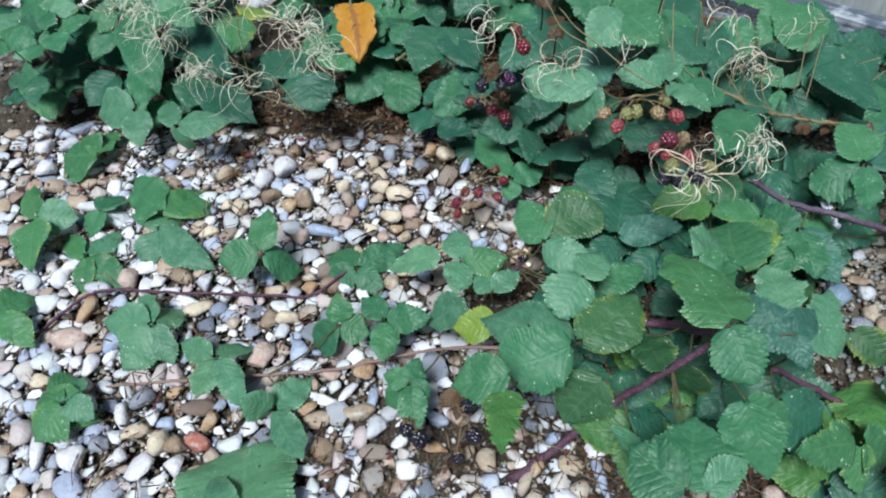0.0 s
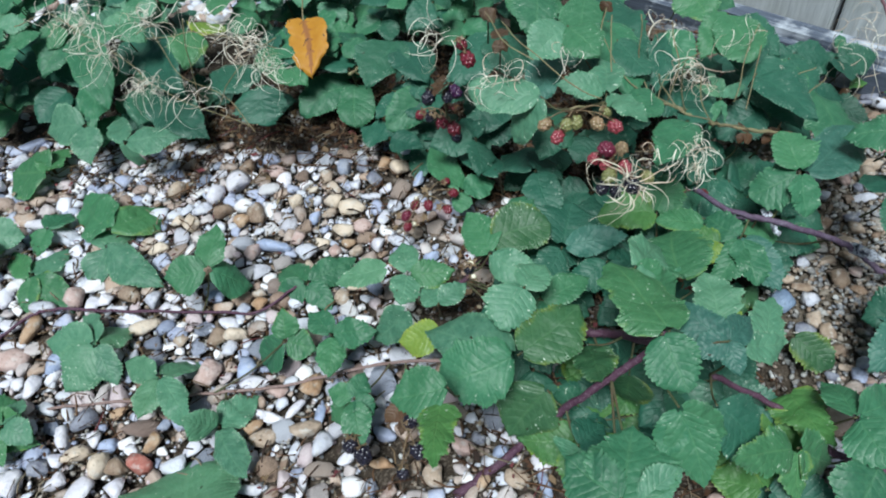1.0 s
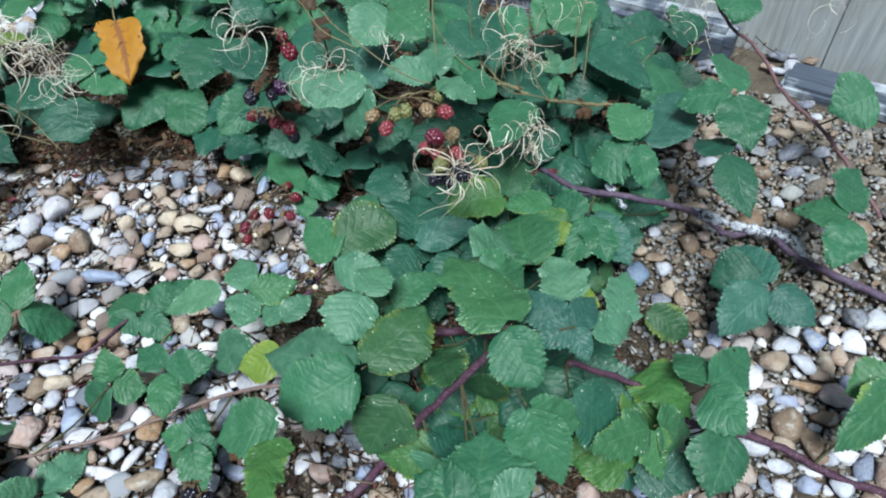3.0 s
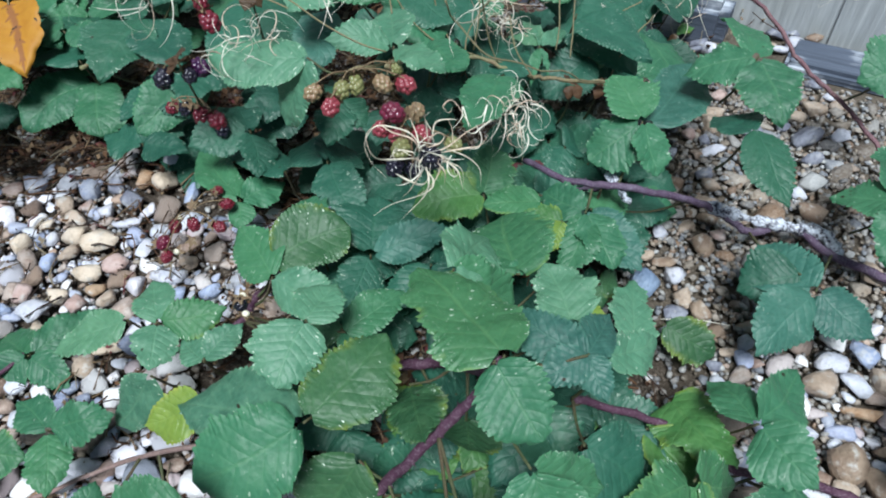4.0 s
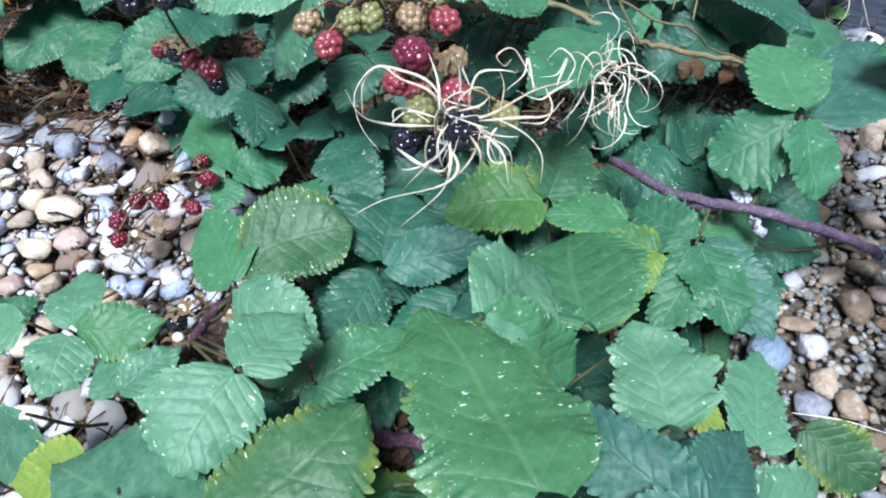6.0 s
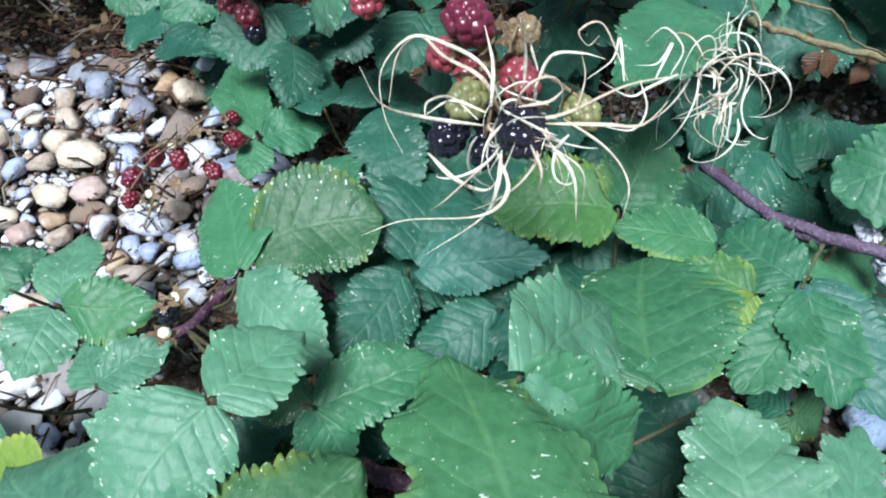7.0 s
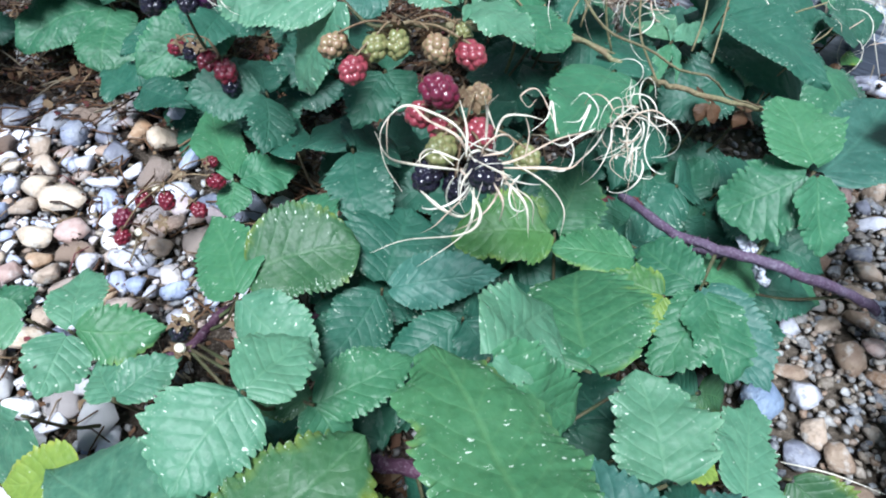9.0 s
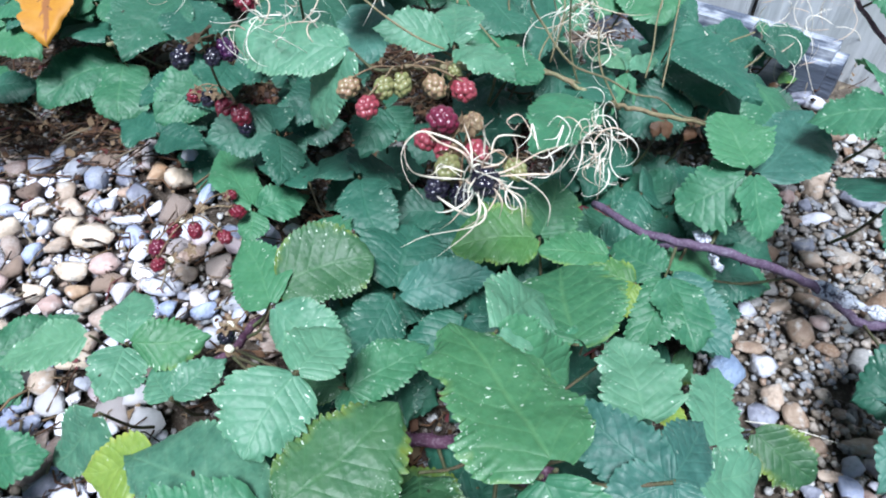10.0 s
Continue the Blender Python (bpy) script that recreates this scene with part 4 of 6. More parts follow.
leaf("up", (-0.336, 0.916, 0.110), ((-0.369, 0.852, 0.101), 0.054, "o", "g"), ((-0.275, 0.772, 0.101), 0.052, "o", "g"), ((-0.279, 0.915, 0.101), 0.066, "o", "g"))
leaf("up", (-0.314, 0.890, 0.080), ((-0.300, 0.770, 0.071), 0.041, "o", "g"))
leaf("up", (-0.227, 0.881, 0.100), ((-0.187, 0.781, 0.091), 0.057, "o", "d"), ((-0.264, 0.832, 0.091), 0.051, "o", "d"))
leaf("up", (-0.354, 0.859, 0.060), ((-0.391, 0.818, 0.051), 0.052, "o", "d"))
leaf("up", (-0.235, 0.835, 0.060), ((-0.248, 0.776, 0.051), 0.049, "o", "d"), ((-0.165, 0.741, 0.051), 0.056, "o", "d"))
leaf("up", (-0.162, 0.847, 0.120), ((-0.171, 0.794, 0.111), 0.040, "o", "v"), ((-0.135, 0.882, 0.111), 0.048, "o", "Y"))
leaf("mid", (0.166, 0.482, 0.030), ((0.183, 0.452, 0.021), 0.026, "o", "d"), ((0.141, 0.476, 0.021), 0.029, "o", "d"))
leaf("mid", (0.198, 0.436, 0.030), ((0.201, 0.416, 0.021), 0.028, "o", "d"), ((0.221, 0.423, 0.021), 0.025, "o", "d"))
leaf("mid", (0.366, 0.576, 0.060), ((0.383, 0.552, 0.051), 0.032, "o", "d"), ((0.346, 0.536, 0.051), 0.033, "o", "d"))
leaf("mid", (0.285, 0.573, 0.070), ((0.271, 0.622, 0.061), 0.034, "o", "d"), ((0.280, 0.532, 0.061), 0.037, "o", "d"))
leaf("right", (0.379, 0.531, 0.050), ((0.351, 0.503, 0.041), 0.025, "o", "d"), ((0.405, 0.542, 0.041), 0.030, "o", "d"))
leaf("right", (0.413, 0.477, 0.030), ((0.444, 0.459, 0.021), 0.027, "o", "g"), ((0.450, 0.515, 0.021), 0.024, "o", "g"))
leaf("front", (0.177, 0.292, 0.060), ((0.202, 0.310, 0.051), 0.030, "o", "d"), ((0.167, 0.286, 0.051), 0.029, "o", "g"))
leaf("front", (0.264, 0.334, 0.060), ((0.266, 0.293, 0.051), 0.036, "o", "d"), ((0.225, 0.304, 0.051), 0.035, "o", "d"))
leaf("front", (0.321, 0.307, 0.040), ((0.292, 0.287, 0.031), 0.034, "o", "d"), ((0.336, 0.262, 0.031), 0.033, "o", "y"))
leaf("low", (0.055, 0.354, 0.045), ((0.035, 0.344, 0.036), 0.015, "o", "w"), ((0.063, 0.338, 0.036), 0.015, "o", "w"), ((0.048, 0.331, 0.036), 0.015, "o", "w"))
leaf("mid", (0.348, 0.534, 0.040), ((0.357, 0.521, 0.031), 0.019, "o", "m"), ((0.335, 0.524, 0.031), 0.021, "o", "m"))
leaf("weed", (0.371, 0.568, 0.120), ((0.363, 0.612, 0.111), 0.020, "n", "p"), ((0.390, 0.643, 0.111), 0.023, "n", "p"), ((0.414, 0.599, 0.111), 0.024, "n", "p"), ((0.352, 0.540, 0.111), 0.016, "n", "g"), ((0.369, 0.546, 0.111), 0.011, "n", "g"), ((0.392, 0.606, 0.111), 0.020, "n", "p"))
leaf("weed", (0.567, 0.677, 0.050), ((0.607, 0.759, 0.041), 0.027, "n", "g"), ((0.595, 0.683, 0.041), 0.015, "n", "w"))
leaf("weed", (0.574, 0.670, 0.020), ((0.632, 0.701, 0.011), 0.020, "n", "y"), ((0.564, 0.673, 0.011), 0.016, "n", "w"))
leaf("up", (-0.405, 0.637, 0.035), ((-0.451, 0.715, 0.026), 0.030, "o", "v"), ((-0.408, 0.574, 0.026), 0.053, "o", "v"), ((-0.360, 0.635, 0.026), 0.042, "o", "p"))
leaf("low", (-0.299, 0.396, 0.030), ((-0.297, 0.429, 0.021), 0.027, "o", "p"), ((-0.337, 0.420, 0.021), 0.028, "o", "v"), ((-0.271, 0.381, 0.021), 0.026, "o", "p"), ((-0.325, 0.367, 0.021), 0.041, "o", "v"))
leaf("up", (-0.405, 0.506, 0.030), ((-0.382, 0.537, 0.021), 0.039, "o", "v"), ((-0.362, 0.470, 0.021), 0.030, "o", "v"))
leaf("up", (-0.342, 0.649, 0.020), ((-0.329, 0.683, 0.011), 0.036, "o", "g"), ((-0.354, 0.619, 0.011), 0.032, "o", "g"))
leaf("back", (0.386, 0.539, 0.100), ((0.380, 0.536, 0.091), 0.009, "o", "w"), ((0.390, 0.533, 0.091), 0.009, "o", "w"), ((0.396, 0.563, 0.091), 0.012, "o", "w"))
leaf("back", (0.414, 0.548, 0.086), ((0.409, 0.544, 0.077), 0.009, "o", "w"), ((0.428, 0.555, 0.077), 0.014, "o", "w"), ((0.429, 0.572, 0.077), 0.013, "o", "w"))
leaf("back", (0.123, 0.602, 0.155), ((0.112, 0.612, 0.146), 0.012, "o", "w"), ((0.126, 0.626, 0.146), 0.011, "o", "w"), ((0.118, 0.640, 0.146), 0.017, "o", "w"))
leaf("back", (0.232, 0.727, 0.170), ((0.223, 0.669, 0.161), 0.044, "r", "g"), ((0.202, 0.707, 0.161), 0.043, "o", "g"))
leaf("back", (0.279, 0.708, 0.160), ((0.259, 0.637, 0.151), 0.043, "o", "g"))
leaf("back", (0.294, 0.676, 0.150), ((0.294, 0.581, 0.141), 0.049, "r", "g"))
leaf("back", (0.390, 0.729, 0.140), ((0.399, 0.678, 0.131), 0.044, "o", "v"), ((0.436, 0.700, 0.131), 0.043, "o", "g"))
leaf("back", (0.428, 0.689, 0.120), ((0.461, 0.639, 0.111), 0.048, "o", "d"), ((0.416, 0.612, 0.111), 0.046, "o", "d"))
leaf("back", (0.486, 0.662, 0.080), ((0.441, 0.597, 0.071), 0.048, "o", "g"), ((0.502, 0.619, 0.071), 0.039, "o", "d"))
leaf("back", (0.345, 0.656, 0.140), ((0.356, 0.607, 0.131), 0.036, "o", "g"), ((0.323, 0.588, 0.131), 0.030, "o", "d"))
leaf("back", (0.181, 0.626, 0.180), ((0.174, 0.618, 0.171), 0.011, "o", "w"), ((0.187, 0.619, 0.171), 0.011, "o", "w"), ((0.188, 0.662, 0.171), 0.017, "o", "w"))
leaf("back", (0.176, 0.666, 0.190), ((0.170, 0.660, 0.181), 0.012, "o", "w"), ((0.181, 0.654, 0.181), 0.011, "o", "w"))
leaf("back", (0.281, 0.642, 0.190), ((0.276, 0.642, 0.181), 0.010, "o", "w"), ((0.287, 0.639, 0.181), 0.009, "o", "w"))
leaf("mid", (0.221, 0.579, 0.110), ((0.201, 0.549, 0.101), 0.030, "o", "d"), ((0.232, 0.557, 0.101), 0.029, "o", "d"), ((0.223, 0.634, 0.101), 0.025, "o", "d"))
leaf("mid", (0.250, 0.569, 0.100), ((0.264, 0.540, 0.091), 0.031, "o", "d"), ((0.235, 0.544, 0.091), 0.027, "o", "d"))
leaf("right", (0.349, 0.414, 0.030), ((0.339, 0.426, 0.021), 0.021, "o", "d"), ((0.366, 0.411, 0.021), 0.021, "r", "k"), ((0.346, 0.400, 0.021), 0.015, "o", "k"))
# Low fill: the d leaves paint the darkness beneath the bushes.
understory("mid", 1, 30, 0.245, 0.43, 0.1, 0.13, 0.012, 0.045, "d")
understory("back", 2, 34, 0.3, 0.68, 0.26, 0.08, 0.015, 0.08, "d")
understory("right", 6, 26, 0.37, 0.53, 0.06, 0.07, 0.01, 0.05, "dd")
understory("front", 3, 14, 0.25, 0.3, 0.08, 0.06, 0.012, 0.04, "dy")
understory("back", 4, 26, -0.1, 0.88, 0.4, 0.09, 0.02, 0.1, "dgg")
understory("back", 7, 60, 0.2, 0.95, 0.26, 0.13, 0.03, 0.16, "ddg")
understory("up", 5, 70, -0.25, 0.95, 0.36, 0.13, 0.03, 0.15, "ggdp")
# fruit: plant, place, length, ripeness
cluster("back", (0.122, 0.629, 0.141), ((0.109, 0.610, 0.141), 0.0190, "black"), ((0.126, 0.606, 0.141), 0.0150, "black"), ((0.134, 0.613, 0.141), 0.0180, "purple"))
cluster("back", (0.119, 0.650, 0.095), ((0.097, 0.660, 0.085), 0.0150, "red"), ((0.107, 0.654, 0.085), 0.0165, "black"), ((0.118, 0.640, 0.085), 0.0185, "red"), ((0.129, 0.629, 0.085), 0.0195, "red"), ((0.130, 0.627, 0.077), 0.0170, "black"))
cluster("back", (0.142, 0.644, 0.175), ((0.147, 0.643, 0.170), 0.0150, "red"), ((0.150, 0.625, 0.165), 0.0195, "red"))
cluster("mid", (0.228, 0.527, 0.165), ((0.199, 0.516, 0.165), 0.0145, "blush"), ((0.206, 0.501, 0.163), 0.0150, "pink"), ((0.215, 0.510, 0.166), 0.0145, "green"), ((0.224, 0.513, 0.165), 0.0145, "green"), ((0.239, 0.506, 0.166), 0.0150, "blush"), ((0.252, 0.526, 0.160), 0.0120, "green"), ((0.251, 0.498, 0.167), 0.0155, "pink"))
cluster("mid", (0.243, 0.463, 0.160), ((0.234, 0.463, 0.177), 0.0168, "purplered"), ((0.250, 0.476, 0.164), 0.0145, "blush"), ((0.228, 0.470, 0.163), 0.0140, "pink"), ((0.235, 0.463, 0.162), 0.0140, "pink"), ((0.246, 0.452, 0.166), 0.0150, "pink"), ((0.232, 0.446, 0.166), 0.0150, "green"), ((0.227, 0.443, 0.158), 0.0145, "black"), ((0.243, 0.427, 0.172), 0.0168, "black"), ((0.236, 0.440, 0.155), 0.0130, "black"), ((0.261, 0.445, 0.160), 0.0130, "green"))
cluster("mid", (0.091, 0.576, 0.050), ((0.079, 0.566, 0.048), 0.0135, "red"), ((0.092, 0.563, 0.048), 0.0135, "red"), ((0.069, 0.555, 0.046), 0.0145, "purplered"), ((0.069, 0.544, 0.042), 0.0120, "red"), ((0.110, 0.555, 0.046), 0.0125, "red"), ((0.118, 0.575, 0.048), 0.0135, "red"), ((0.113, 0.595, 0.046), 0.0110, "red"))
cluster("left", (0.123, 0.453, 0.078), ((0.121, 0.451, 0.077), 0.0125, "black"))
cluster("low", (0.014, 0.337, 0.041), ((0.010, 0.328, 0.040), 0.0180, "black"), ((0.018, 0.321, 0.034), 0.0200, "black"))
cluster("low", (0.055, 0.331, 0.041), ((0.059, 0.335, 0.050), 0.0160, "black"), ((0.061, 0.315, 0.040), 0.0170, "black"), ((0.046, 0.308, 0.020), 0.0140, "black"))
# spent hulls
hull("left", (0.123, 0.439, 0.080))
hull("left", (0.124, 0.456, 0.078))
hull("mid", (0.075, 0.552, 0.036))
hull("mid", (0.080, 0.586, 0.036))
hull("mid", (0.061, 0.567, 0.036), False)
hull("mid", (0.076, 0.564, 0.036), False)
hull("mid", (0.086, 0.559, 0.036), False)
hull("mid", (0.088, 0.573, 0.036), False)
hull("mid", (0.071, 0.582, 0.036), False)
hull("mid", (0.096, 0.577, 0.036), False)
hull("mid", (0.090, 0.599, 0.036), False)
hull("mid", (0.063, 0.551, 0.036), False)
hull("mid", (0.069, 0.552, 0.036), False)
hull("mid", (0.102, 0.570, 0.036), False)
# dried willowherb: pod strands as start, bend, end
strand("a", 0.00058, (0.233, 0.425, 0.178), (0.228, 0.433, 0.178), (0.223, 0.420, 0.188), (0.222, 0.415, 0.188))
strand("a", 0.00058, (0.234, 0.423, 0.178), (0.222, 0.427, 0.178), (0.214, 0.420, 0.188), (0.211, 0.419, 0.198))
strand("a", 0.00058, (0.235, 0.427, 0.178), (0.228, 0.432, 0.178), (0.222, 0.428, 0.178))
strand("a", 0.00058, (0.239, 0.426, 0.178), (0.235, 0.429, 0.188), (0.228, 0.438, 0.188), (0.220, 0.442, 0.188), (0.213, 0.438, 0.183), (0.213, 0.429, 0.178), (0.217, 0.416, 0.178))
strand("a", 0.00058, (0.238, 0.427, 0.178), (0.234, 0.426, 0.188), (0.227, 0.434, 0.188), (0.222, 0.442, 0.188), (0.216, 0.450, 0.178), (0.214, 0.433, 0.178))
strand("a", 0.00058, (0.235, 0.417, 0.188), (0.236, 0.423, 0.193), (0.235, 0.429, 0.198))
strand("a", 0.00058, (0.244, 0.434, 0.178), (0.244, 0.434, 0.188), (0.242, 0.430, 0.198))
strand("a", 0.00058, (0.248, 0.440, 0.178), (0.248, 0.451, 0.178), (0.246, 0.430, 0.198))
strand("a", 0.00058, (0.246, 0.433, 0.178), (0.252, 0.445, 0.178), (0.259, 0.445, 0.178), (0.264, 0.442, 0.178))
strand("a", 0.00058, (0.254, 0.425, 0.178), (0.258, 0.436, 0.178), (0.259, 0.446, 0.178))
strand("a", 0.00058, (0.251, 0.423, 0.178), (0.258, 0.413, 0.178), (0.260, 0.403, 0.178), (0.260, 0.402, 0.168))
strand("a", 0.00058, (0.247, 0.416, 0.178), (0.250, 0.406, 0.178), (0.251, 0.403, 0.168))
strand("a", 0.00058, (0.248, 0.414, 0.178), (0.252, 0.407, 0.178), (0.253, 0.407, 0.168))
strand("a", 0.00058, (0.237, 0.415, 0.178), (0.235, 0.405, 0.178), (0.232, 0.406, 0.168), (0.219, 0.405, 0.158))
strand("a", 0.00058, (0.236, 0.415, 0.178), (0.237, 0.404, 0.178), (0.231, 0.398, 0.178), (0.216, 0.407, 0.168), (0.206, 0.408, 0.163))
strand("a", 0.00058, (0.234, 0.412, 0.178), (0.228, 0.406, 0.178), (0.224, 0.402, 0.178), (0.221, 0.409, 0.168))
strand("a", 0.00058, (0.243, 0.416, 0.178), (0.244, 0.408, 0.178), (0.244, 0.410, 0.168))
strand("a", 0.00058, (0.222, 0.416, 0.178), (0.227, 0.408, 0.178), (0.233, 0.409, 0.173), (0.236, 0.408, 0.178), (0.240, 0.417, 0.178))
strand("a", 0.00058, (0.242, 0.428, 0.178), (0.249, 0.429, 0.178), (0.253, 0.433, 0.178))
strand("a", 0.00058, (0.238, 0.423, 0.178), (0.234, 0.417, 0.178), (0.232, 0.409, 0.178))
strand("a", 0.00058, (0.240, 0.426, 0.178), (0.246, 0.420, 0.178), (0.249, 0.418, 0.178))
strand("a", 0.00058, (0.247, 0.422, 0.178), (0.260, 0.420, 0.178), (0.264, 0.419, 0.178), (0.268, 0.420, 0.178), (0.274, 0.426, 0.178))
tuft("a", (0.242, 0.428, 0.176), 9, 0.011)
tuft("a", (0.243, 0.426, 0.172), 8, 0.011)
tuft("a", (0.238, 0.428, 0.174), 5, 0.008)
tuft("a", (0.247, 0.423, 0.174), 5, 0.009)
strand("a", 0.00078, (0.241, 0.427, 0.175), (0.252, 0.428, 0.175), (0.268, 0.436, 0.175), (0.282, 0.438, 0.175))
strand("a", 0.0005, (0.286, 0.451, 0.165), (0.278, 0.447, 0.165), (0.272, 0.444, 0.165), (0.266, 0.451, 0.165))
strand("a", 0.0005, (0.272, 0.450, 0.165), (0.275, 0.468, 0.165), (0.271, 0.459, 0.165), (0.263, 0.452, 0.165))
strand("a", 0.0005, (0.273, 0.450, 0.165), (0.272, 0.475, 0.165), (0.265, 0.473, 0.165), (0.266, 0.466, 0.165), (0.270, 0.470, 0.165))
strand("a", 0.0005, (0.280, 0.450, 0.165), (0.288, 0.464, 0.165), (0.282, 0.456, 0.165), (0.276, 0.456, 0.165))
strand("a", 0.0005, (0.284, 0.451, 0.165), (0.290, 0.461, 0.165), (0.288, 0.471, 0.165), (0.281, 0.465, 0.165))
strand("a", 0.0005, (0.276, 0.450, 0.165), (0.275, 0.439, 0.165), (0.270, 0.432, 0.165), (0.263, 0.434, 0.165))
tuft("a", (0.315, 0.482, 0.142), 30, 0.014)
tuft("a", (0.309, 0.470, 0.138), 14, 0.011)
tuft("a", (0.340, 0.562, 0.150), 20, 0.014)
tuft("c", (0.615, 0.684, 0.050), 9, 0.030)
tuft("c", (0.581, 0.703, 0.060), 8, 0.026)
tuft("c", (0.641, 0.699, 0.060), 7, 0.030)
tuft("a", (0.327, 0.550, 0.176), 20, 0.019)
tuft("a", (0.167, 0.563, 0.180), 14, 0.020)
tuft("a", (0.182, 0.574, 0.175), 10, 0.018)
tuft("a", (0.221, 0.553, 0.203), 7, 0.015)
tuft("a", (0.118, 0.592, 0.210), 16, 0.024)
tuft("a", (0.331, 0.625, 0.165), 8, 0.020)
tuft("a", (0.449, 0.591, 0.100), 9, 0.020)
tuft("b", (-0.054, 0.660, 0.210), 14, 0.022)
tuft("b", (-0.043, 0.645, 0.200), 14, 0.020)
tuft("b", (-0.041, 0.643, 0.180), 12, 0.020)
tuft("b", (-0.122, 0.663, 0.146), 8, 0.024)
tuft("b", (-0.180, 0.697, 0.143), 18, 0.020)
tuft("b", (-0.214, 0.717, 0.180), 14, 0.022)
tuft("b", (-0.227, 0.747, 0.200), 14, 0.024)
tuft("b", (-0.268, 0.765, 0.200), 8, 0.020)
tuft("b", (-0.139, 0.698, 0.215), 14, 0.022)
tuft("b", (-0.092, 0.704, 0.210), 6, 0.022)
tuft("c", (0.678, 0.593, 0.100), 6, 0.030)
tuft("c", (0.551, 0.671, 0.090), 5, 0.020)
tuft("c", (0.564, 0.660, 0.060), 7, 0.025)
tuft("a", (0.402, 0.610, 0.160), 8, 0.018)
strand("a", 0.0009, (0.401, 0.601, 0.060), (0.337, 0.556, 0.120), (0.300, 0.589, 0.130), (0.274, 0.615, 0.170), (0.280, 0.635, 0.190))
strand("a", 0.0009, (0.311, 0.582, 0.120), (0.311, 0.616, 0.140), (0.307, 0.625, 0.180))
strand("a", 0.0009, (0.199, 0.570, 0.190), (0.177, 0.594, 0.200), (0.164, 0.606, 0.220))
strand("a", 0.0009, (0.248, 0.529, 0.170), (0.213, 0.549, 0.190), (0.181, 0.620, 0.200))
strand("a", 0.0009, (0.442, 0.588, 0.100), (0.445, 0.585, 0.120), (0.459, 0.579, 0.130))
strand("b", 0.0009, (-0.304, 0.764, 0.200), (-0.263, 0.770, 0.200), (-0.200, 0.729, 0.160), (-0.159, 0.701, 0.130), (-0.072, 0.644, 0.120))
strand("b", 0.0009, (-0.073, 0.656, 0.100), (-0.108, 0.702, 0.120), (-0.145, 0.713, 0.140), (-0.163, 0.741, 0.180))
strand("b", 0.0009, (-0.027, 0.669, 0.180), (-0.088, 0.683, 0.200), (-0.158, 0.711, 0.190))
strand("a", 0.0009, (0.313, 0.572, 0.120), (0.327, 0.592, 0.140), (0.344, 0.573, 0.170))
strand("c", 0.0006, (0.382, 0.383, 0.012), (0.403, 0.374, 0.012), (0.425, 0.361, 0.010))
strand("c", 0.0006, (0.409, 0.368, 0.010), (0.397, 0.361, 0.010), (0.377, 0.346, 0.008))
strand("c", 0.0006, (0.397, 0.362, 0.012), (0.385, 0.349, 0.012), (0.379, 0.341, 0.012))
strand("c", 0.0006, (0.442, 0.422, 0.060), (0.457, 0.426, 0.060), (0.487, 0.444, 0.050))
strand("a", 0.0009, (0.423, 0.543, 0.090), (0.344, 0.497, 0.150), (0.300, 0.486, 0.180), (0.283, 0.494, 0.200), (0.273, 0.485, 0.220))
strand("a", 0.0009, (0.325, 0.537, 0.140), (0.316, 0.535, 0.170), (0.306, 0.519, 0.200))
strand("a", 0.0009, (0.390, 0.557, 0.110), (0.404, 0.580, 0.130), (0.413, 0.596, 0.150))
strand("a", 0.0009, (0.350, 0.530, 0.120), (0.340, 0.540, 0.140), (0.340, 0.554, 0.160))
strand("a", 0.0009, (0.309, 0.543, 0.150), (0.318, 0.554, 0.180), (0.319, 0.583, 0.200))
strand("a", 0.0009, (0.384, 0.569, 0.110), (0.398, 0.592, 0.140), (0.415, 0.614, 0.160))
strand("a", 0.0009, (0.256, 0.538, 0.190), (0.263, 0.566, 0.200), (0.270, 0.587, 0.210))
strand("a", 0.0009, (0.429, 0.557, 0.080), (0.449, 0.572, 0.100), (0.486, 0.596, 0.100))
strand("b", 0.0009, (-0.142, 0.723, 0.100), (-0.131, 0.717, 0.150), (-0.119, 0.720, 0.200))
strand("b", 0.0009, (-0.130, 0.713, 0.090), (-0.075, 0.678, 0.160), (-0.021, 0.653, 0.200))
YELLOW_LEAF = (-0.028, 0.844, 0.112), (-0.021, 0.749, 0.092)


# ---- ground, litter and fence ----
def rolling(x, y):
    return 0.006 * noise.noise((x * 5, y * 5, 0.3)) - 0.006


grid_verts, grid_faces = [], []
cells, reach_x, reach_y = 90, (-1.0, 1.3), (-0.5, 1.8)
for i in range(cells + 1):
    for j in range(cells + 1):
        x = reach_x[0] + (reach_x[1] - reach_x[0]) * i / cells
        y = reach_y[0] + (reach_y[1] - reach_y[0]) * j / cells
        if i in (0, cells) or j in (0, cells):
            x, y = (x - 0.15) * 14, (y - 0.6) * 14
        grid_verts.append((x, y, rolling(x, y) if abs(x) < 1.5 else -0.01))
for i in range(cells):
    for j in range(cells):
        a = i * (cells + 1) + j
        grid_faces.append((a, a + cells + 1, a + cells + 2, a + 1))
ground = new("ground", mesh_of("ground", grid_verts, grid_faces))
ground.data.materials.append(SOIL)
tagged(ground, "sandy brown soil under loose beach shingle, darkened around the brambles to stand in for shade", "ground", kind="structure")
WORLD_OF[ground] = Matrix()

ALONG, OUT = Vector((0.65, -0.76, 0)).normalized(), Vector((-0.76, -0.65, 0)).normalized()
FOOT = Vector((0.722, 0.621, 0))


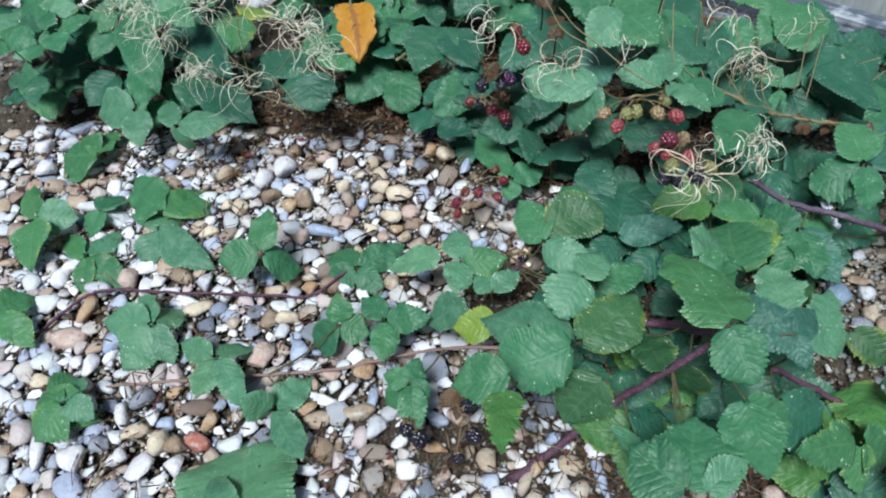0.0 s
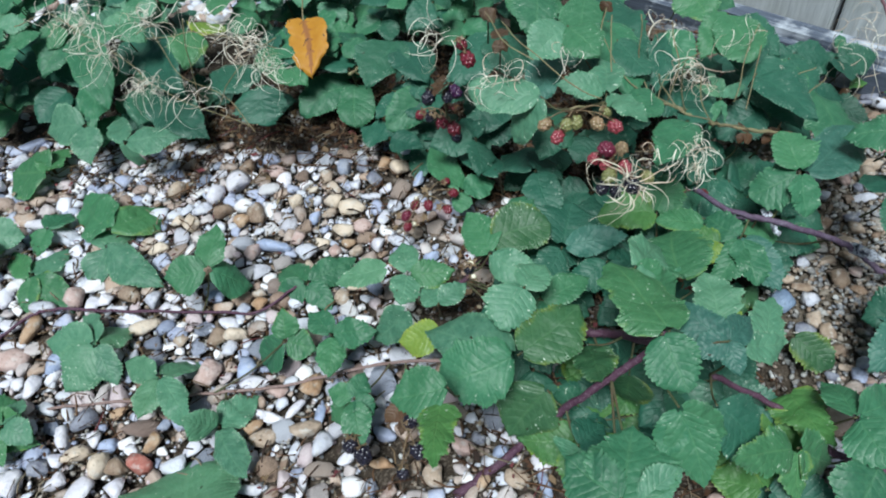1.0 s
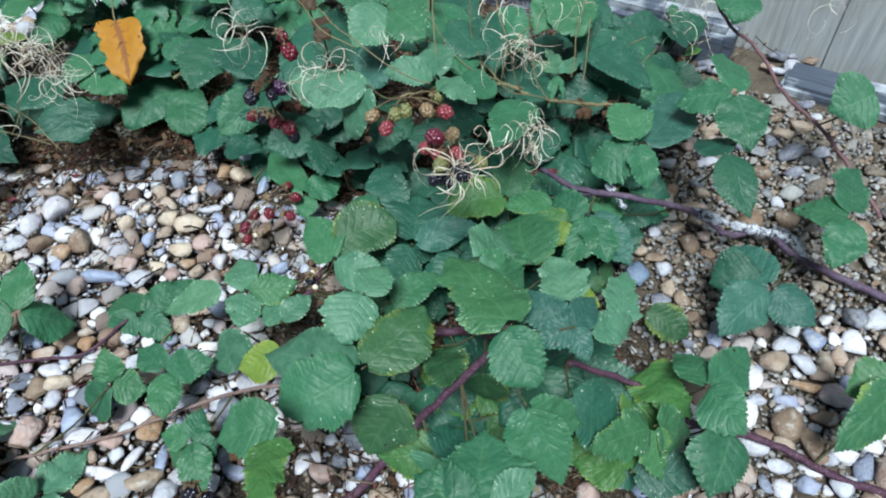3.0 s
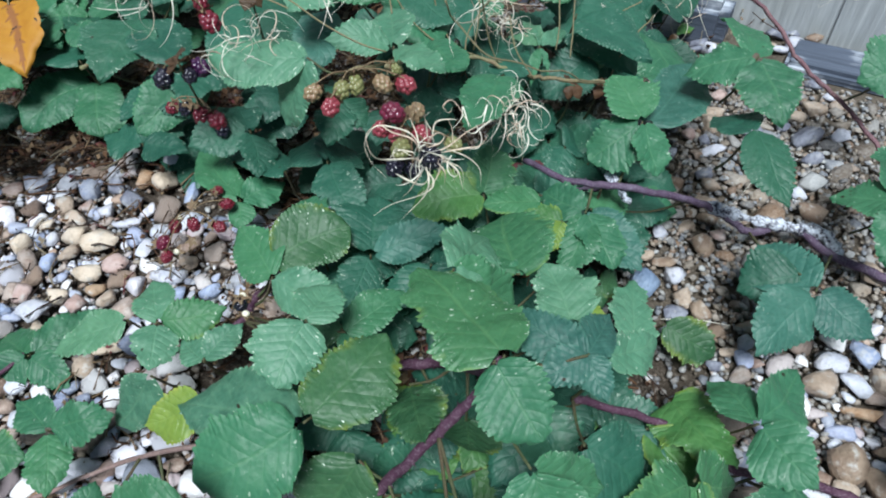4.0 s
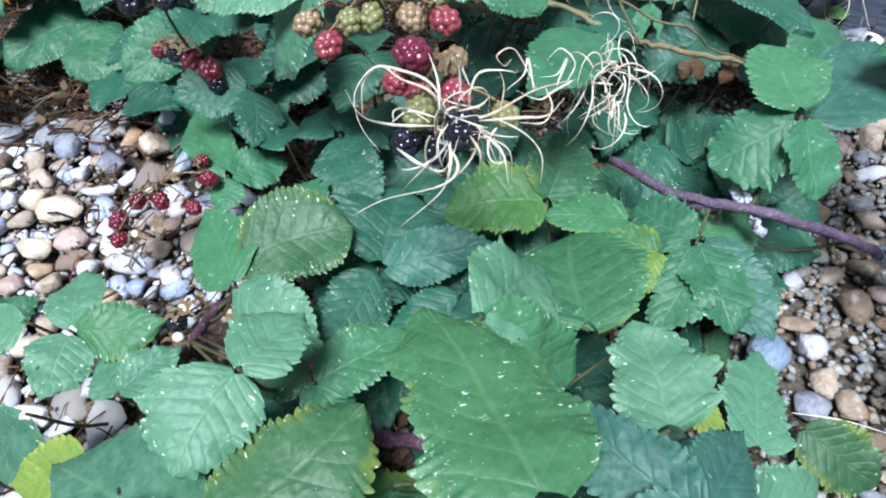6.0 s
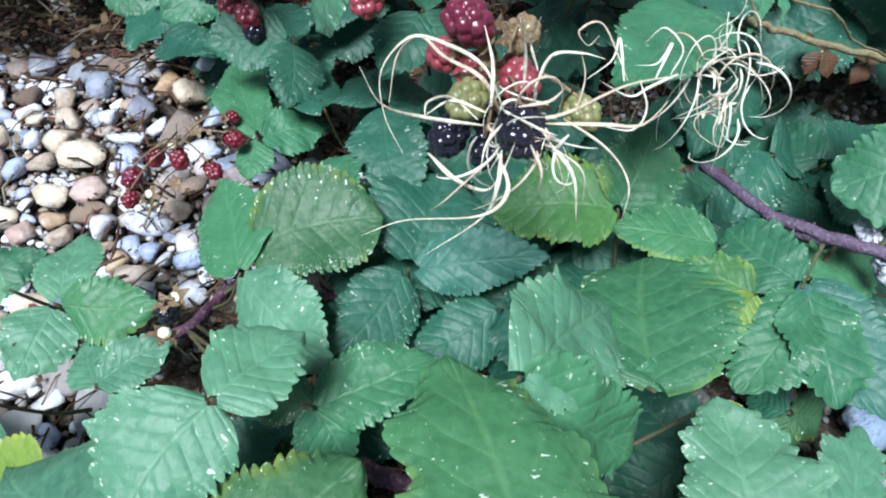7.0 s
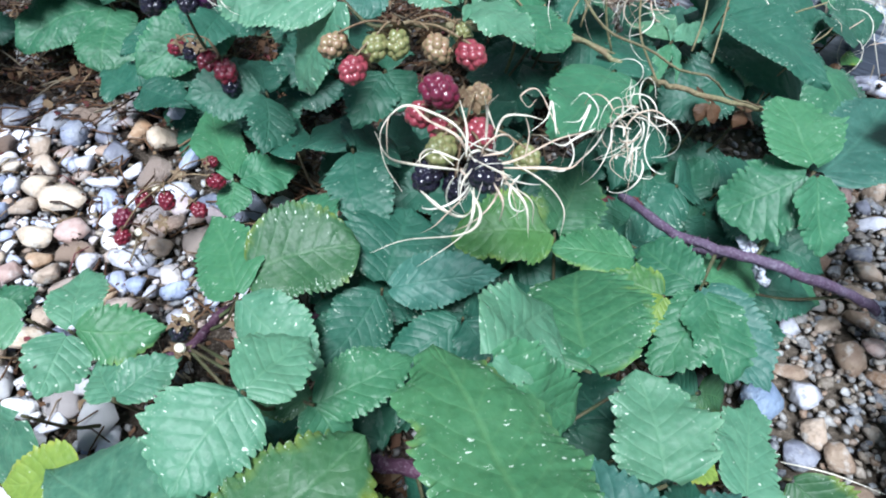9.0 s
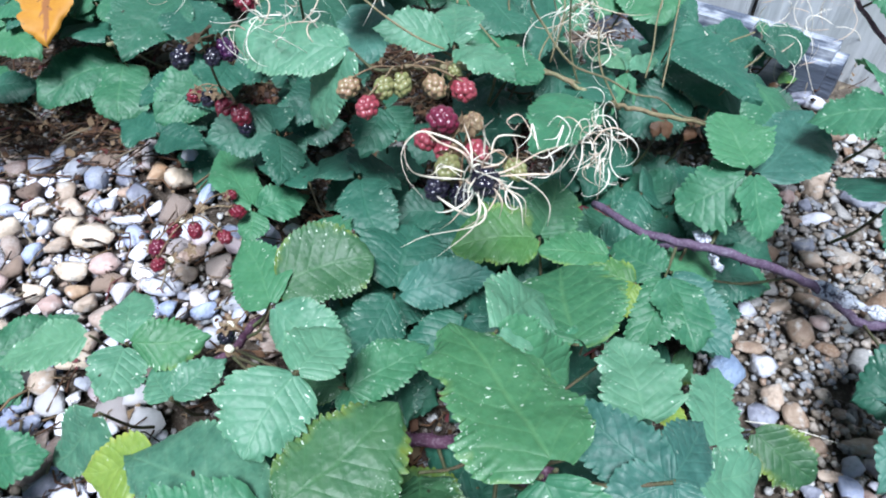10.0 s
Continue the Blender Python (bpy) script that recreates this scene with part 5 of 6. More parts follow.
def box(size, bevel, rng=None):
    bm = bmesh.new()
    bmesh.ops.create_cube(bm, size=1)
    bmesh.ops.scale(bm, vec=size, verts=bm.verts)
    bmesh.ops.bevel(bm, geom=bm.edges[:], offset=bevel, segments=2, affect="EDGES")
    bmesh.ops.subdivide_edges(bm, edges=[e for e in bm.edges if e.calc_length() > 0.2], cuts=6)
    for v in bm.verts:
        v.co += Vector((noise.noise(v.co * 9), noise.noise(v.co * 9 + Vector((5, 0, 0))), 0)) * 0.002
    data = bpy.data.meshes.new("box")
    bm.to_mesh(data), bm.free()
    return data


fence_pose = Matrix.Translation(FOOT) @ Matrix((ALONG, OUT, Vector((0, 0, 1)))).transposed().to_4x4()
if fence_pose.to_3x3().determinant() < 0:
    fence_pose = Matrix.Translation(FOOT) @ Matrix((-ALONG, OUT, Vector((0, 0, 1)))).transposed().to_4x4()
fence = thing("fence", "weathered grey vertical board fence with a low timber at its foot", "fence", FOOT)
fence.matrix_basis = fence_pose
WORLD_OF[fence] = fence_pose
board = box((0.189, 0.02, 1.5), 0.003)
for k in range(-8, 10):
    lean = rng.uniform(-0.004, 0.004)
    at = fence_pose @ Matrix.Translation((0.0985 + 0.193 * k, -0.011 + lean, 0.74)) @ Matrix.Rotation(rng.uniform(-0.006, 0.006), 4, "Y")
    part("board", board, BOARD, fence, at)
part("sleeper", box((0.95, 0.045, 0.06), 0.01), SLEEPER, fence, fence_pose @ Matrix.Translation((0.57, 0.0245, 0.009)), "dark timber with a white streak lying at the fence's foot")
part("plank", box((0.5, 0.05, 0.016), 0.004), SLEEPER, fence, fence_pose @ Matrix.Translation((-0.22, 0.04, 0.0)), "low grey plank sunk in the gravel")

a, b = Vector(YELLOW_LEAF[0]), Vector(YELLOW_LEAF[1])
verts, faces, uvs = blade((b - a).length * 0.82, 0.05, "s", random.Random(5), 0.45, 0.1, 9)
dead_leaf = thing("dead_leaf", "orange-yellow dying leaf with brown midrib and dark spots", "leaf", a)
dead_pose = facing(a, b, Vector((0.1, -0.75, 0.6)))
part("blade", mesh_of("dead_blade", verts, faces, uvs), DEAD_LEAF, dead_leaf, dead_pose)
dead_line = smooth_line([(-0.03, 0.004, 0.012), (-0.012, 0, 0.002), (0.002, 0, 0)], 5)
part("stalk", mesh_of("dead_stalk", *tube(dead_line, [0.0009] * len(dead_line), 6)), CANE_BROWN, dead_leaf, dead_pose, "thin brown leaf stalk")

verts, faces = [], []
lit = random.Random(3)
for k in range(10500):
    x, y = lit.gauss(0.08, 0.25), lit.gauss(0.8, 0.06)
    if k % 3 == 0:
        x, y = lit.uniform(0.1, 0.5), lit.uniform(0.25, 0.75)
    if k % 7 == 0:
        x, y = lit.uniform(-0.4, 0.7), lit.uniform(0.2, 0.8)
    z = lit.uniform(0.0, 0.012) + 0.003
    if k >= 7000:
        x, y, z = lit.uniform(-0.45, 0.2), lit.uniform(0.22, 0.72), lit.uniform(0.002, 0.009)
        if noise.noise((x * 14, y * 14, 7)) < -0.1:
            continue
    elif x > 0.36 and y < 0.62 or (x < 0.12 and y < 0.68) and k % 5:
        continue
    if lit.random() < 0.55:
        a = lit.uniform(0, 3.14)
        length = lit.uniform(0.008, 0.04)
        way = Vector((math.cos(a), math.sin(a), lit.uniform(-0.2, 0.25))) * length * (0.6 if k >= 7000 else 1)
        q = Vector((x, y, z))
        v, f = tube([q, q + way * 0.5 + Vector((lit.uniform(-1, 1), lit.uniform(-1, 1), lit.uniform(0, 1))) * 0.003, q + way], [lit.uniform(0.00025, 0.0008)] * 3, 4)
    else:
        s = lit.uniform(0.001, 0.003) if k >= 7000 else lit.uniform(0.002, 0.006)
        turn = Euler((lit.uniform(-0.7, 0.7), lit.uniform(-0.7, 0.7), lit.uniform(0, 6))).to_matrix()
        v = [tuple(turn @ Vector(q) * s + Vector((x, y, z))) for q in ((-1, 0, 0.5), (-0.3, -0.5, 0), (0.4, -0.4, 0.45), (1, 0, -0.2), (0.3, 0.6, 0.5), (-0.4, 0.4, -0.1))]
        f = [(0, 1, 5), (1, 4, 5), (1, 2, 4), (2, 3, 4)]
    n = len(verts)
    verts.extend(v), faces.extend(tuple(n + i for i in q) for q in f)
litter = new("leaf_litter", mesh_of("leaf_litter", verts, faces))
litter.data.materials.append(LITTER)
tagged(litter, "brown twigs and crumbled dead leaves on the soil", "litter", kind="stuff")

# ---- shingle: the stones that lie in the open are pieces of the ground, the rest one bed ----
stone_rng = random.Random(21)


def pebble_shape(seed, flat):
    bm = bmesh.new()
    bmesh.ops.create_icosphere(bm, subdivisions=2, radius=1)
    off = Vector((seed * 3.7, seed * 1.3, 0))
    for v in bm.verts:
        d = v.co.normalized()
        v.co = d * (1 + 0.35 * noise.noise(d * 1.0 + off) + 0.22 * noise.noise(d * 2.3 + off))
    cut = random.Random(seed)
    for _ in range(11):
        n = Vector((cut.gauss(0, 1), cut.gauss(0, 1), cut.gauss(0, 1))).normalized()
        reach = cut.uniform(0.42, 0.8)
        for v in bm.verts:
            over = v.co.dot(n) - reach
            if over > 0:
                v.co -= n * over * 0.93
    for v in bm.verts:
        v.co.z *= flat
    verts = [tuple(v.co) for v in bm.verts]
    faces = [tuple(v.index for v in f.verts) for f in bm.faces]
    bm.free()
    return verts, faces


SHAPES = [pebble_shape(k, 0.5 + 0.3 * ((k * 7) % 10) / 10) for k in range(24)]
PIECES = []
for v, f in SHAPES:
    data = mesh_of("pebble", v, f)
    data.materials.append(STONE_PIECE)
    PIECES.append(data)
TONED = {}
laid = []


def free(x, y, r, slack=0.8):
    return all((x - a) ** 2 + (y - b) ** 2 > (slack * (r + c)) ** 2 for a, b, c in laid)


def set_stone(x, y, long, wide, turn, tone, z=0.0):
    """A stone that stands out: centre, half length, half width, heading in degrees, tone."""
    k = len(laid) % len(SHAPES)
    if x > 0.37 and y < 0.33 and tone == "white" and k % 2:
        tone = "grey"
    if x > 0.37 and y > 0.33 and tone not in ("blue", "azure"):
        tone, z = {"white": "grey", "cream": "tan", "tan": "brown", "orange": "tan", "grey": "slate"}.get(tone, tone), z - 0.25 * min(long, wide)
    high = min(long, wide) * 1.2
    long, wide = long * 1.04, wide * 1.04
    if (k, tone) not in TONED:
        data = mesh_of("pebble", *SHAPES[k])
        data.materials.append(STONES[tone])
        TONED[k, tone] = data
    m = pose(x, y, high * 0.4 + z, stone_rng.uniform(-12, 12), stone_rng.uniform(-12, 12), turn) @ Matrix.Diagonal((long, wide, high, 1))
    part("pebble", TONED[k, tone], None, ground, m)
    laid.append((x, y, (long + wide) / 2))


set_stone(0.390, 0.414, 0.0145, 0.0135, 0, "azure", 0.006)
set_stone(-0.078, 0.580, 0.0243, 0.0109, -22, "blue")
set_stone(-0.043, 0.565, 0.0153, 0.0121, -16, "grey")
set_stone(-0.102, 0.578, 0.0126, 0.0122, 74, "pink")
set_stone(-0.102, 0.630, 0.0148, 0.0141, 74, "brown")
set_stone(-0.129, 0.691, 0.0207, 0.0177, -17, "white")
set_stone(-0.073, 0.684, 0.0137, 0.0134, 88, "white")
set_stone(-0.155, 0.675, 0.0165, 0.0159, -17, "white")
set_stone(-0.114, 0.736, 0.0114, 0.0101, -17, "white")
set_stone(-0.122, 0.716, 0.0141, 0.0135, -17, "brown")
set_stone(-0.086, 0.700, 0.0131, 0.0123, 73, "pink")
set_stone(-0.015, 0.636, 0.0169, 0.0120, -10, "cream")
set_stone(0.004, 0.619, 0.0196, 0.0141, -2, "cream")
set_stone(-0.025, 0.677, 0.0118, 0.0101, 14, "tan")
set_stone(0.031, 0.660, 0.0114, 0.0114, -17, "slate")
set_stone(0.062, 0.670, 0.0140, 0.0139, -17, "cream")
set_stone(0.044, 0.684, 0.0125, 0.0117, 73, "orange")
set_stone(0.073, 0.699, 0.0144, 0.0134, -17, "grey")
set_stone(0.083, 0.649, 0.0143, 0.0087, 73, "blue")
set_stone(-0.003, 0.588, 0.0154, 0.0122, -16, "cream")
set_stone(0.017, 0.593, 0.0122, 0.0119, 74, "pink")
set_stone(0.038, 0.598, 0.0129, 0.0083, 74, "grey")
set_stone(0.057, 0.563, 0.0137, 0.0095, -16, "grey")
set_stone(-0.194, 0.642, 0.0114, 0.0109, 74, "cream")
set_stone(-0.169, 0.656, 0.0150, 0.0113, -16, "grey")
set_stone(-0.142, 0.646, 0.0133, 0.0128, 14, "brown")
set_stone(-0.119, 0.628, 0.0123, 0.0108, -16, "orange")
set_stone(-0.036, 0.615, 0.0103, 0.0099, 74, "blue")
set_stone(-0.021, 0.618, 0.0092, 0.0087, -16, "tan")
set_stone(-0.213, 0.725, 0.0142, 0.0133, 73, "blue")
set_stone(-0.193, 0.737, 0.0163, 0.0133, -17, "tan")
set_stone(-0.204, 0.695, 0.0158, 0.0147, -17, "tan")
set_stone(-0.051, 0.717, 0.0151, 0.0141, -17, "slate")
set_stone(0.020, 0.686, 0.0117, 0.0104, 73, "slate")
set_stone(0.030, 0.637, 0.0186, 0.0063, -2, "grey")
set_stone(-0.061, 0.644, 0.0115, 0.0109, 73, "cream")
set_stone(-0.032, 0.403, 0.0154, 0.0136, 75, "orange")
set_stone(-0.131, 0.432, 0.0164, 0.0154, -15, "pink")
set_stone(-0.087, 0.415, 0.0168, 0.0094, -4, "white")
set_stone(-0.093, 0.433, 0.0137, 0.0118, 75, "blue")
set_stone(-0.065, 0.405, 0.0123, 0.0092, -15, "pink")
set_stone(-0.048, 0.386, 0.0154, 0.0045, 48, "white")
set_stone(-0.037, 0.363, 0.0156, 0.0112, 14, "tan")
set_stone(-0.022, 0.349, 0.0135, 0.0129, 75, "grey")
set_stone(-0.025, 0.380, 0.0189, 0.0054, 86, "blue")
set_stone(-0.069, 0.382, 0.0131, 0.0065, -20, "white")
set_stone(-0.074, 0.363, 0.0120, 0.0096, -4, "tan")
set_stone(-0.060, 0.449, 0.0117, 0.0095, -15, "grey")
set_stone(-0.128, 0.473, 0.0124, 0.0123, -15, "brown")
set_stone(-0.108, 0.473, 0.0134, 0.0107, -3, "cream")
set_stone(-0.088, 0.507, 0.0097, 0.0095, -16, "orange")
set_stone(-0.134, 0.523, 0.0118, 0.0114, -16, "blue")
set_stone(0.007, 0.430, 0.0091, 0.0084, -15, "slate")
set_stone(0.013, 0.329, 0.0092, 0.0083, -15, "brown")
set_stone(0.028, 0.324, 0.0137, 0.0076, -15, "orange")
set_stone(0.054, 0.318, 0.0090, 0.0087, -15, "brown")
set_stone(-0.027, 0.575, 0.0106, 0.0098, -16, "cream")
set_stone(0.010, 0.557, 0.0097, 0.0095, -16, "tan")
set_stone(0.017, 0.526, 0.0089, 0.0085, -16, "tan")
set_stone(0.032, 0.561, 0.0114, 0.0110, -16, "white")
set_stone(0.009, 0.511, 0.0164, 0.0084, -3, "cream")
set_stone(-0.055, 0.587, 0.0109, 0.0093, -16, "pink")
set_stone(-0.179, 0.634, 0.0121, 0.0120, -16, "cream")
set_stone(-0.149, 0.614, 0.0100, 0.0091, 74, "white")
set_stone(0.047, 0.535, 0.0085, 0.0083, 74, "orange")
set_stone(0.068, 0.309, 0.0125, 0.0103, -15, "tan")
set_stone(0.093, 0.328, 0.0117, 0.0104, -15, "pink")
set_stone(0.106, 0.299, 0.0090, 0.0088, 75, "orange")
set_stone(0.135, 0.297, 0.0131, 0.0095, -5, "tan")
set_stone(0.153, 0.308, 0.0106, 0.0096, -15, "white")
set_stone(0.153, 0.287, 0.0189, 0.0052, 95, "blue")
set_stone(0.107, 0.334, 0.0081, 0.0081, -15, "slate")
set_stone(0.123, 0.320, 0.0080, 0.0068, -15, "blue")
set_stone(0.133, 0.330, 0.0090, 0.0080, -15, "white")
set_stone(0.415, 0.417, 0.0104, 0.0097, 74, "white")
set_stone(0.412, 0.399, 0.0102, 0.0096, 74, "cream")
set_stone(0.416, 0.383, 0.0088, 0.0084, 74, "brown")
set_stone(0.400, 0.388, 0.0136, 0.0080, -16, "grey")
set_stone(0.417, 0.365, 0.0094, 0.0087, -16, "tan")
set_stone(0.452, 0.436, 0.0130, 0.0107, 74, "tan")
set_stone(0.407, 0.444, 0.0093, 0.0070, -16, "orange")
set_stone(0.554, 0.454, 0.0087, 0.0074, 74, "white")
set_stone(0.551, 0.432, 0.0158, 0.0109, -47, "brown")
set_stone(0.478, 0.476, 0.0154, 0.0076, -31, "cream")
set_stone(0.545, 0.365, 0.0151, 0.0134, -30, "orange")
set_stone(0.469, 0.316, 0.0153, 0.0088, -22, "white")
set_stone(0.493, 0.314, 0.0124, 0.0108, 75, "blue")
set_stone(0.452, 0.305, 0.0134, 0.0119, -15, "tan")
set_stone(0.462, 0.282, 0.0134, 0.0066, -34, "orange")
set_stone(0.431, 0.259, 0.0165, 0.0119, 75, "brown")
set_stone(0.438, 0.238, 0.0171, 0.0109, 90, "brown")
set_stone(0.461, 0.255, 0.0112, 0.0085, -15, "brown")
set_stone(0.422, 0.246, 0.0098, 0.0088, -15, "tan")
set_stone(0.296, 0.261, 0.0149, 0.0107, 90, "slate")
set_stone(0.310, 0.254, 0.0115, 0.0099, 75, "blue")
set_stone(0.330, 0.240, 0.0154, 0.0116, -15, "brown")
set_stone(0.273, 0.255, 0.0115, 0.0113, -15, "pink")
set_stone(0.489, 0.294, 0.0136, 0.0069, 75, "tan")
set_stone(0.533, 0.320, 0.0129, 0.0112, 74, "slate")
set_stone(0.423, 0.283, 0.0080, 0.0077, -15, "grey")
set_stone(0.512, 0.327, 0.0066, 0.0064, -16, "white")
set_stone(0.410, 0.234, 0.0144, 0.0056, -26, "grey")
set_stone(0.445, 0.227, 0.0079, 0.0076, -15, "grey")
set_stone(0.359, 0.237, 0.0083, 0.0071, -15, "slate")
set_stone(0.455, 0.363, 0.0064, 0.0062, -16, "tan")
set_stone(0.429, 0.350, 0.0083, 0.0080, -16, "white")
set_stone(0.470, 0.441, 0.0080, 0.0074, -16, "pink")
set_stone(0.469, 0.503, 0.0096, 0.0093, -17, "brown")
set_stone(0.429, 0.460, 0.0090, 0.0087, -16, "white")
set_stone(0.509, 0.345, 0.0078, 0.0071, -16, "cream")
set_stone(0.551, 0.567, 0.0148, 0.0086, -3, "cream")
set_stone(0.488, 0.562, 0.0109, 0.0074, -17, "grey")
set_stone(0.484, 0.537, 0.0100, 0.0080, -17, "white")
set_stone(0.566, 0.537, 0.0159, 0.0110, -33, "slate")
set_stone(0.634, 0.536, 0.0139, 0.0116, -17, "cream")
set_stone(0.614, 0.534, 0.0117, 0.0106, -17, "cream")
set_stone(0.661, 0.547, 0.0083, 0.0072, 73, "white")
set_stone(0.664, 0.641, 0.0092, 0.0059, -36, "orange")
set_stone(0.671, 0.630, 0.0099, 0.0068, -18, "white")
set_stone(0.701, 0.646, 0.0102, 0.0061, -18, "slate")
set_stone(0.566, 0.675, 0.0192, 0.0076, -36, "pink")
set_stone(0.594, 0.663, 0.0111, 0.0057, -18, "grey")
set_stone(0.713, 0.630, 0.0126, 0.0071, -18, "tan")
set_stone(0.563, 0.492, 0.0128, 0.0115, -49, "tan")
set_stone(0.601, 0.506, 0.0160, 0.0119, -17, "slate")
set_stone(0.597, 0.529, 0.0094, 0.0086, -17, "grey")
set_stone(0.632, 0.496, 0.0109, 0.0104, -17, "white")
set_stone(0.592, 0.483, 0.0130, 0.0083, -17, "grey")
set_stone(0.662, 0.567, 0.0116, 0.0084, -17, "grey")
set_stone(0.623, 0.559, 0.0091, 0.0072, -17, "tan")
set_stone(-0.466, 0.803, 0.0180, 0.0150, -13, "white")
set_stone(-0.203, 0.532, 0.0138, 0.0121, -10, "grey")
set_stone(-0.230, 0.544, 0.0155, 0.0116, -21, "brown")
set_stone(-0.256, 0.542, 0.0118, 0.0092, 3, "white")
set_stone(-0.182, 0.514, 0.0147, 0.0102, -10, "white")
set_stone(-0.204, 0.497, 0.0184, 0.0110, 3, "cream")
set_stone(-0.237, 0.527, 0.0109, 0.0082, -10, "white")
set_stone(-0.289, 0.551, 0.0148, 0.0130, -10, "pink")
set_stone(-0.322, 0.542, 0.0165, 0.0132, -10, "grey")
set_stone(-0.326, 0.518, 0.0208, 0.0122, 80, "orange")
set_stone(-0.350, 0.527, 0.0125, 0.0089, -10, "white")
set_stone(-0.341, 0.502, 0.0149, 0.0078, -9, "white")
set_stone(-0.337, 0.485, 0.0187, 0.0145, -9, "pink")
set_stone(-0.302, 0.448, 0.0178, 0.0127, 93, "white")
set_stone(-0.240, 0.404, 0.0141, 0.0128, -8, "slate")
set_stone(-0.257, 0.391, 0.0151, 0.0106, 105, "white")
set_stone(-0.227, 0.384, 0.0110, 0.0080, 119, "white")
set_stone(-0.210, 0.376, 0.0112, 0.0101, -8, "blue")
set_stone(-0.241, 0.372, 0.0138, 0.0096, -8, "cream")
set_stone(-0.210, 0.408, 0.0138, 0.0059, 15, "orange")
set_stone(-0.199, 0.354, 0.0154, 0.0113, -8, "brown")
set_stone(-0.215, 0.359, 0.0145, 0.0143, -8, "cream")
set_stone(-0.172, 0.373, 0.0112, 0.0098, 82, "orange")
set_stone(-0.251, 0.350, 0.0137, 0.0103, -8, "white")
set_stone(-0.290, 0.356, 0.0166, 0.0137, -8, "white")
set_stone(-0.197, 0.337, 0.0130, 0.0111, -8, "white")
set_stone(-0.271, 0.364, 0.0117, 0.0105, -8, "slate")
set_stone(-0.114, 0.458, 0.0101, 0.0094, -9, "grey")
set_stone(-0.082, 0.386, 0.0114, 0.0053, -8, "white")
set_stone(-0.084, 0.373, 0.0103, 0.0086, -8, "orange")
set_stone(-0.085, 0.320, 0.0208, 0.0070, -7, "grey")
set_stone(-0.109, 0.326, 0.0091, 0.0084, -8, "white")
set_stone(-0.054, 0.337, 0.0076, 0.0059, 82, "brown")
set_stone(-0.039, 0.316, 0.0149, 0.0063, 82, "white")
set_stone(-0.152, 0.585, 0.0128, 0.0082, 33, "white")
set_stone(-0.452, 0.758, 0.0173, 0.0166, -12, "white")
set_stone(-0.370, 0.676, 0.0156, 0.0110, -11, "white")
set_stone(-0.423, 0.672, 0.0161, 0.0144, -11, "grey")
set_stone(-0.212, 0.605, 0.0148, 0.0095, -11, "cream")
set_stone(-0.169, 0.572, 0.0115, 0.0102, 79, "grey")
set_stone(-0.164, 0.477, 0.0094, 0.0075, -9, "tan")
set_stone(-0.483, 0.869, 0.0170, 0.0121, -13, "white")
set_stone(-0.433, 0.798, 0.0158, 0.0135, -13, "grey")
set_stone(-0.480, 0.832, 0.0185, 0.0142, -13, "white")
set_stone(-0.090, 0.520, 0.0106, 0.0075, -10, "tan")
set_stone(-0.034, 0.641, 0.0090, 0.0084, -11, "grey")
set_stone(-0.041, 0.662, 0.0093, 0.0066, 5, "cream")
set_stone(-0.015, 0.657, 0.0117, 0.0111, 95, "tan")
set_stone(0.011, 0.659, 0.0100, 0.0083, -11, "grey")
set_stone(0.062, 0.542, 0.0103, 0.0074, -11, "blue")
set_stone(0.072, 0.551, 0.0066, 0.0043, -11, "slate")
set_stone(0.074, 0.569, 0.0087, 0.0085, 79, "tan")
set_stone(-0.012, 0.561, 0.0092, 0.0089, 79, "pink")
set_stone(0.001, 0.569, 0.0089, 0.0069, -11, "orange")
set_stone(-0.043, 0.540, 0.0172, 0.0089, 79, "cream")
set_stone(-0.005, 0.499, 0.0115, 0.0095, -10, "tan")
set_stone(0.072, 0.535, 0.0073, 0.0049, 79, "grey")
set_stone(-0.028, 0.523, 0.0087, 0.0078, -11, "brown")
set_stone(0.420, 0.432, 0.0131, 0.0059, -10, "tan")
set_stone(0.414, 0.350, 0.0078, 0.0046, -10, "orange")
set_stone(0.443, 0.360, 0.0112, 0.0067, -22, "cream")
set_stone(0.400, 0.343, 0.0077, 0.0072, -10, "grey")
set_stone(0.523, 0.525, 0.0152, 0.0061, -11, "white")
set_stone(0.540, 0.557, 0.0128, 0.0100, 79, "cream")
set_stone(0.515, 0.552, 0.0078, 0.0075, -11, "pink")
set_stone(0.524, 0.541, 0.0074, 0.0068, 79, "grey")
set_stone(0.594, 0.611, 0.0155, 0.0100, -12, "brown")
set_stone(0.570, 0.589, 0.0095, 0.0085, 79, "pink")
set_stone(0.578, 0.643, 0.0102, 0.0101, -12, "cream")
set_stone(0.591, 0.640, 0.0125, 0.0066, -12, "tan")
set_stone(0.472, 0.458, 0.0092, 0.0086, -11, "brown")
set_stone(0.452, 0.457, 0.0107, 0.0074, -11, "orange")
set_stone(0.500, 0.504, 0.0109, 0.0070, -11, "grey")
set_stone(0.507, 0.476, 0.0057, 0.0053, 79, "tan")
set_stone(0.495, 0.488, 0.0114, 0.0107, 79, "cream")
set_stone(0.688, 0.629, 0.0123, 0.0109, -2, "white")
set_stone(0.686, 0.651, 0.0156, 0.0080, -18, "slate")
set_stone(0.597, 0.732, 0.0100, 0.0094, 72, "white")
set_stone(0.603, 0.670, 0.0105, 0.0087, -18, "grey")
set_stone(0.608, 0.657, 0.0104, 0.0096, -18, "white")
set_stone(-0.179, 0.354, 0.0129, 0.0124, -19, "red")
set_stone(-0.329, 0.366, 0.0204, 0.0104, 107, "white")
